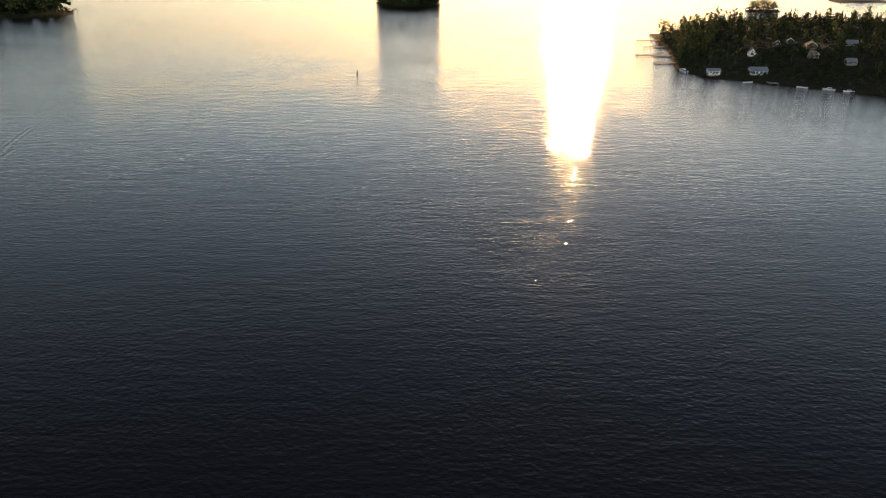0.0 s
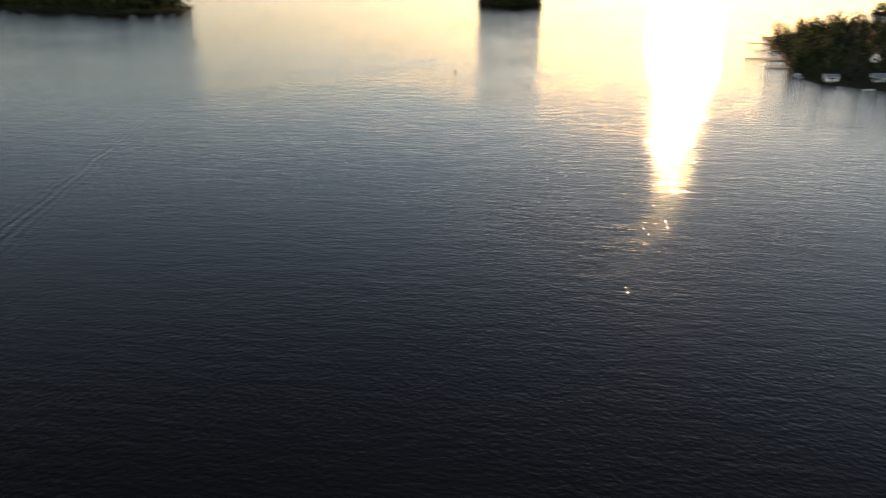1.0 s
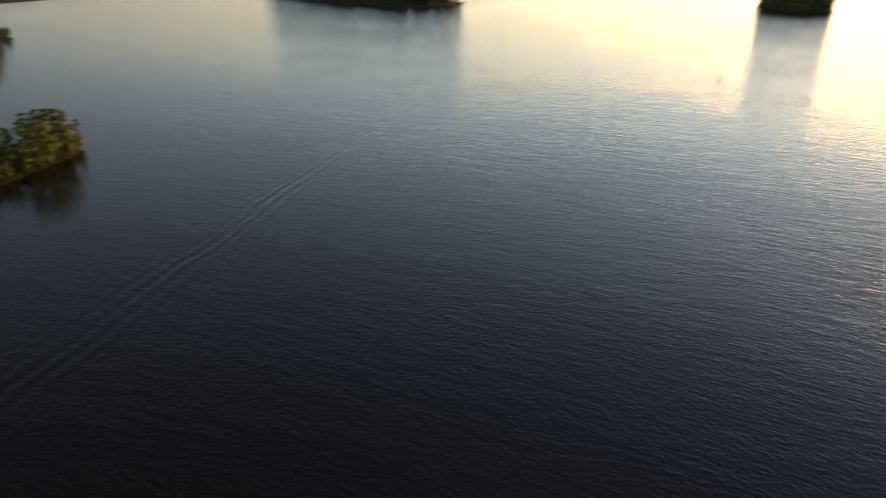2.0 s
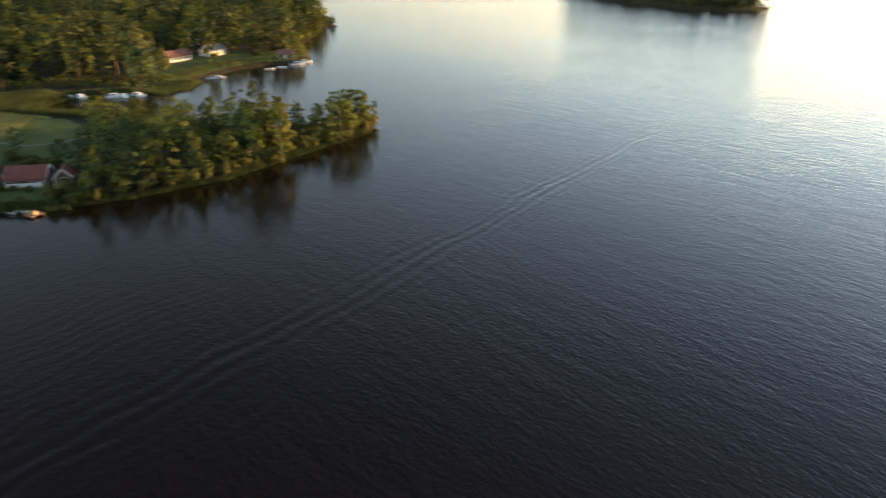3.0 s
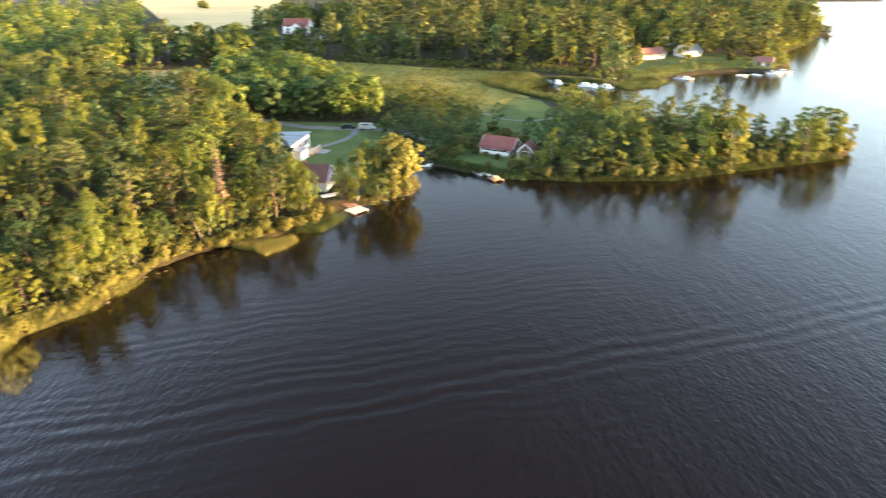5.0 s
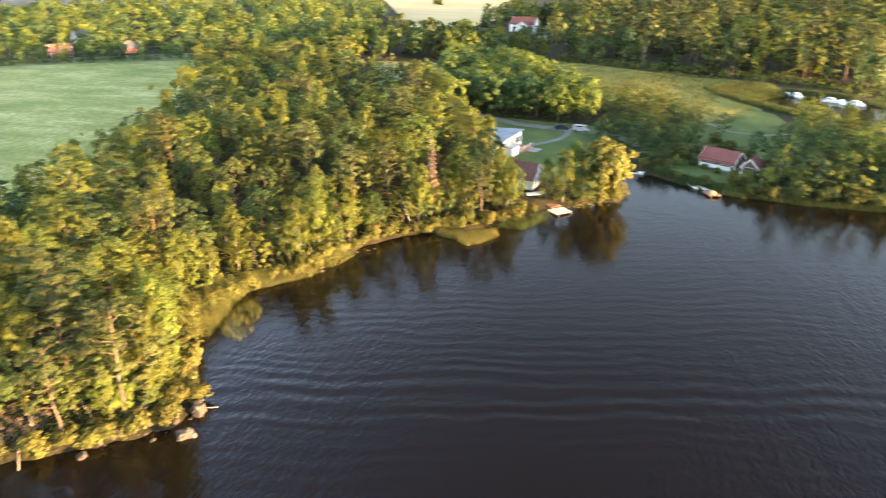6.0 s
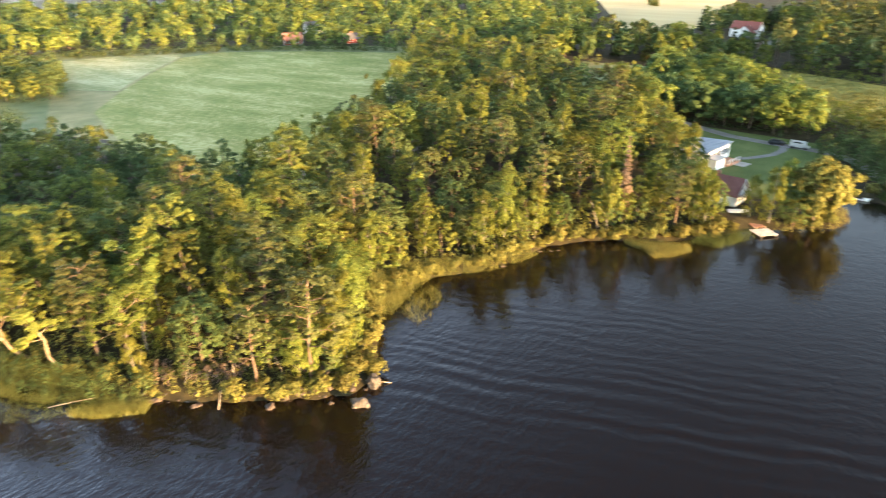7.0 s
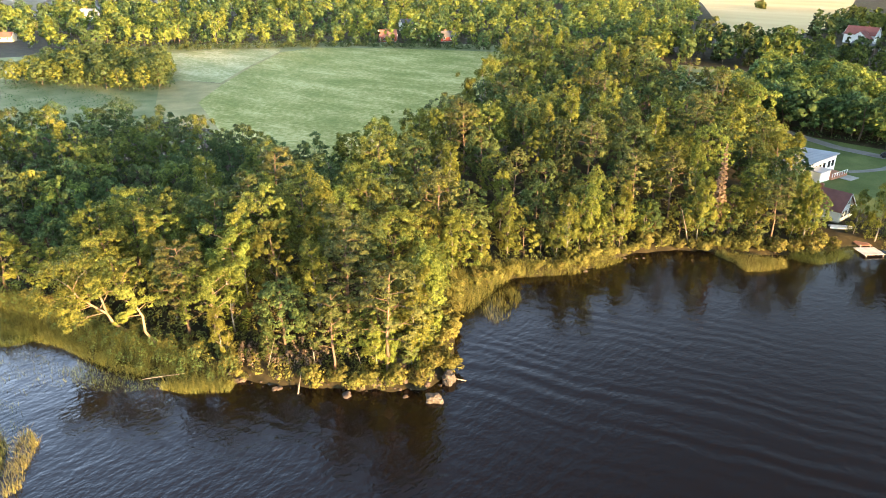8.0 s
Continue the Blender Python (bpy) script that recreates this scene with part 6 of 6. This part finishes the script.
jetty("jetty", "low grey jetty along the shaded cove", -182.6, 1.0, 74, 6.6, 1.4)
jetty("jetty", "grey jetty at the far landing", -314, 164, 120, 14, 2.0, group="jetties of the inlet")
jetty("jetty", "short grey jetty on the inlet", -306, 120, 20, 8, 1.6, group="jetties of the inlet")
jetty("jetty", "short grey jetty on the inlet", -297.5, 66, -15, 9, 1.6, group="jetties of the inlet")
EAST_JETTIES = "stone-and-plank piers of the far shore"
for x, y, rz, length, width in ((121, 379, 178, 20, 4.0), (129, 441, 178, 12, 3.0), (126, 412, 178, 12, 2.2), (116, 354, 176, 12, 3.0), (139.5, 303, -95, 5, 4.0)):
    jetty("jetty", "dark weathered pier reaching into the lake", x, y, rz, length, width, PLANK, 0.6, group=EAST_JETTIES)


# ---- boats ----
def hull_mesh(length, beam, depth, sheer=0.15, n=10):
    """An open boat hull, bow towards +x, with an inner skin."""
    bm = B()
    rings = []
    for i in range(n + 1):
        u = i / n
        w = beam / 2 * (1 - max(0, (u - 0.45) / 0.55) ** 2.2) * (0.86 + 0.14 * min(1, u / 0.3))
        w = max(w, 0.02)
        x = (u - 0.5) * length
        top = depth + sheer * (2 * u - 0.8) ** 2
        rings.append([bm.verts.new(p) for p in ((x, -w, top), (x * 0.97, -w * 0.8, depth * 0.35), (x * 0.94, 0, 0.0), (x * 0.97, w * 0.8, depth * 0.35), (x, w, top), (x * 0.99, w * 0.88, top), (x * 0.94, 0, depth * 0.32), (x * 0.99, -w * 0.88, top))])
    for a, b in zip(rings, rings[1:]):
        for i in range(8):
            j = (i + 1) % 8
            bm.faces.new((a[i], a[j], b[j], b[i]))
    bm.faces.new(rings[0][::-1])
    bm.faces.new(rings[-1])
    bmesh.ops.recalc_face_normals(bm, faces=bm.faces[:])
    return mesh_of("hull", bm, HULL, False)


ROW_HULL, CRUISER_HULL = hull_mesh(4.4, 1.6, 0.55), hull_mesh(7.5, 2.6, 1.1, 0.25)


def rowing_boat(label, x, y, rz, z=-0.12, flip=False, group=""):
    b = thing("rowing_boat", label, "boat", x, y, z, rz, group)
    if flip:
        b.matrix_basis = pose(x, y, z + 0.62, 180, 0, rz)
    part("hull", ROW_HULL, None, b)
    for u in (-1.2, 0.1, 1.1):
        part("thwart", box(B(), u - 0.13, u + 0.13, -0.62, 0.62, 0.36, 0.41), PLANK, b)
    return b


def cruiser(label, x, y, rz, z=-0.3, group="", scale=1.0):
    b = thing("motor_boat", label, "boat", x, y, z, rz, group, scale)
    part("hull", CRUISER_HULL, None, b)
    part("foredeck", prism(B(), [(0.4, -1.15), (2.2, -0.85), (3.5, -0.05), (3.5, 0.05), (2.2, 0.85), (0.4, 1.15)], 1.12, 1.24), HULL, b)
    bm = B()
    v = [bm.verts.new(p) for p in ((-1.6, -1.0, 1.1), (1.6, -0.85, 1.15), (1.6, 0.85, 1.15), (-1.6, 1.0, 1.1), (-1.5, -0.85, 2.1), (0.8, -0.7, 2.05), (0.8, 0.7, 2.05), (-1.5, 0.85, 2.1))]
    for q in ((3, 2, 1, 0), (4, 5, 6, 7), (0, 1, 5, 4), (1, 2, 6, 5), (2, 3, 7, 6), (3, 0, 4, 7)):
        bm.faces.new([v[i] for i in q])
    bmesh.ops.bevel(bm, geom=bm.edges[:], offset=0.08, segments=2, affect="EDGES")
    cabin_ob = part("cabin", bm, HULL, b)
    for s in (-1, 1):
        part("side_window", box(B(), -1.2, 0.7, s * 0.93 - 0.04, s * 0.93 + 0.04, 1.5, 1.85), GLASS, cabin_ob)
    part("cockpit_cover", box(B(), -3.5, -1.65, -1.05, 1.05, 1.15, 1.45, 0.12), TARP, b, "blue cockpit cover")
    part("outboard", box(B(), -4.1, -3.75, -0.2, 0.2, 0.4, 1.5, 0.06), RUBBER, b)
    return b


INLET = "boats moored in the inlet"
for x, y, rz, s in ((-295.8, 60.8, 52, 0.85), (-293.0, 64.2, 18, 1.0), (-287.4, 74.6, 64, 0.95), (-285.6, 78.0, 8, 0.8), (-284.0, 82.4, 40, 0.9), (-311, 166, 70, 0.9), (-314.5, 172, 70, 0.9), (-301, 122, 60, 0.8)):
    cruiser("white cabin motor boat moored in the inlet", x, y, rz, group=INLET, scale=s)
for x, y, rz in ((-308, 150, 80), (-303, 118, 60), (-300, 108, 90), (-309, 157, 40)):
    rowing_boat("white rowing boat by the far landing", x, y, rz, group=INLET)
rowing_boat("white rowing boat moored at the narrow jetty", -172.6, 18.6, 25)
rowing_boat("white rowing boat turned over on the bank", -154.4, -17.6, 118, 1.15, True)
rowing_boat("grey-white rowing boat by the shaded jetty", -180.2, 4.6, 76)
for x, y, rz, s in ((111, 331, 100, 0.9), (157, 288, 150, 0.65), (163, 284, 160, 0.55)):
    cruiser("small motor boat at the shaded far shore", x, y, rz, group="boats of the far shore", scale=s)
for x, y, rz in ((130, 303, 10), (148, 292, 150), (186, 268, 160)):
    rowing_boat("rowing boat drawn up on the far shore", x, y, rz, group="boats of the far shore")


# ---- vehicles ----
def car(label, x, y, rz, paint, length=4.4, height=1.45, van=False):
    c = thing("van" if van else "car", label, "car", x, y, FLAT + 0.13, rz)
    w = 0.88
    side = [(-length / 2, 0.35), (length / 2, 0.35), (length / 2, 0.8), (length * 0.33, 0.95), (length * (0.3 if van else 0.14), height), (-length * (0.48 if van else 0.36), height), (-length / 2, 0.9)]
    bm = B()
    a = [bm.verts.new((px, -w, pz)) for px, pz in side]
    b = [bm.verts.new((px, w, pz)) for px, pz in side]
    for row in (a, b):
        for v in row:
            if v.co.z > 1.1:
                v.co.y *= 0.86
    bm.faces.new(a)
    bm.faces.new(b[::-1])
    for i in range(len(a)):
        j = (i + 1) % len(a)
        bm.faces.new((a[j], a[i], b[i], b[j]))
    bmesh.ops.recalc_face_normals(bm, faces=bm.faces[:])
    bmesh.ops.bevel(bm, geom=bm.edges[:], offset=0.07, segments=2, affect="EDGES")
    part("body", bm, paint, c)
    for s in (-1, 1):
        part("side_window", box(B(), -length * 0.3, length * 0.12, s * 0.80 - 0.05, s * 0.80 + 0.05, height - 0.45, height - 0.14), GLASS, c)
    part("windscreen", box(B(), length * 0.2, length * 0.26, -0.62, 0.62, height - 0.5, height - 0.2), GLASS, c)
    for sx in (-0.32, 0.32):
        for s in (-1, 1):
            wheel = part("wheel", rod(B(), (length * sx, s * w - 0.1, 0.32), (length * sx, s * w + 0.06, 0.32), 0.32, 0.32, 14), RUBBER, c)
            part("rim", rod(B(), (length * sx, s * w - 0.08, 0.32), (length * sx, s * w + 0.075, 0.32), 0.18, 0.18, 10), METAL, wheel)
    return c


car("dark blue car parked on the gravel lane", -217.0, -17.5, 92, CAR_DARK)
car("silver van parked on the gravel lane", -215.6, -11.6, 84, CAR_SILVER, 5.0, 2.0, True)
car("white van parked beside the farmhouse", -455, -56, 60, HULL, 6.0, 2.4, True)

# ---- spar buoy ----
buoy = thing("buoy", "dark spar buoy standing in the open lake", "buoy", -39.2, 325, 0, scale=0.5)
part("spar", rod(B(), (0, 0, -1.0), (0, 0, 2.6), 0.55, 0.42, 10), BUOY_PAINT, buoy)
part("float_collar", rod(B(), (0, 0, -0.1), (0, 0, 0.8), 0.8, 0.7, 12), BUOY_PAINT, buoy)
part("topmark", rod(B(), (0, 0, 2.6), (0, 0, 3.3), 0.5, 0.02, 8), BUOY_PAINT, buoy)
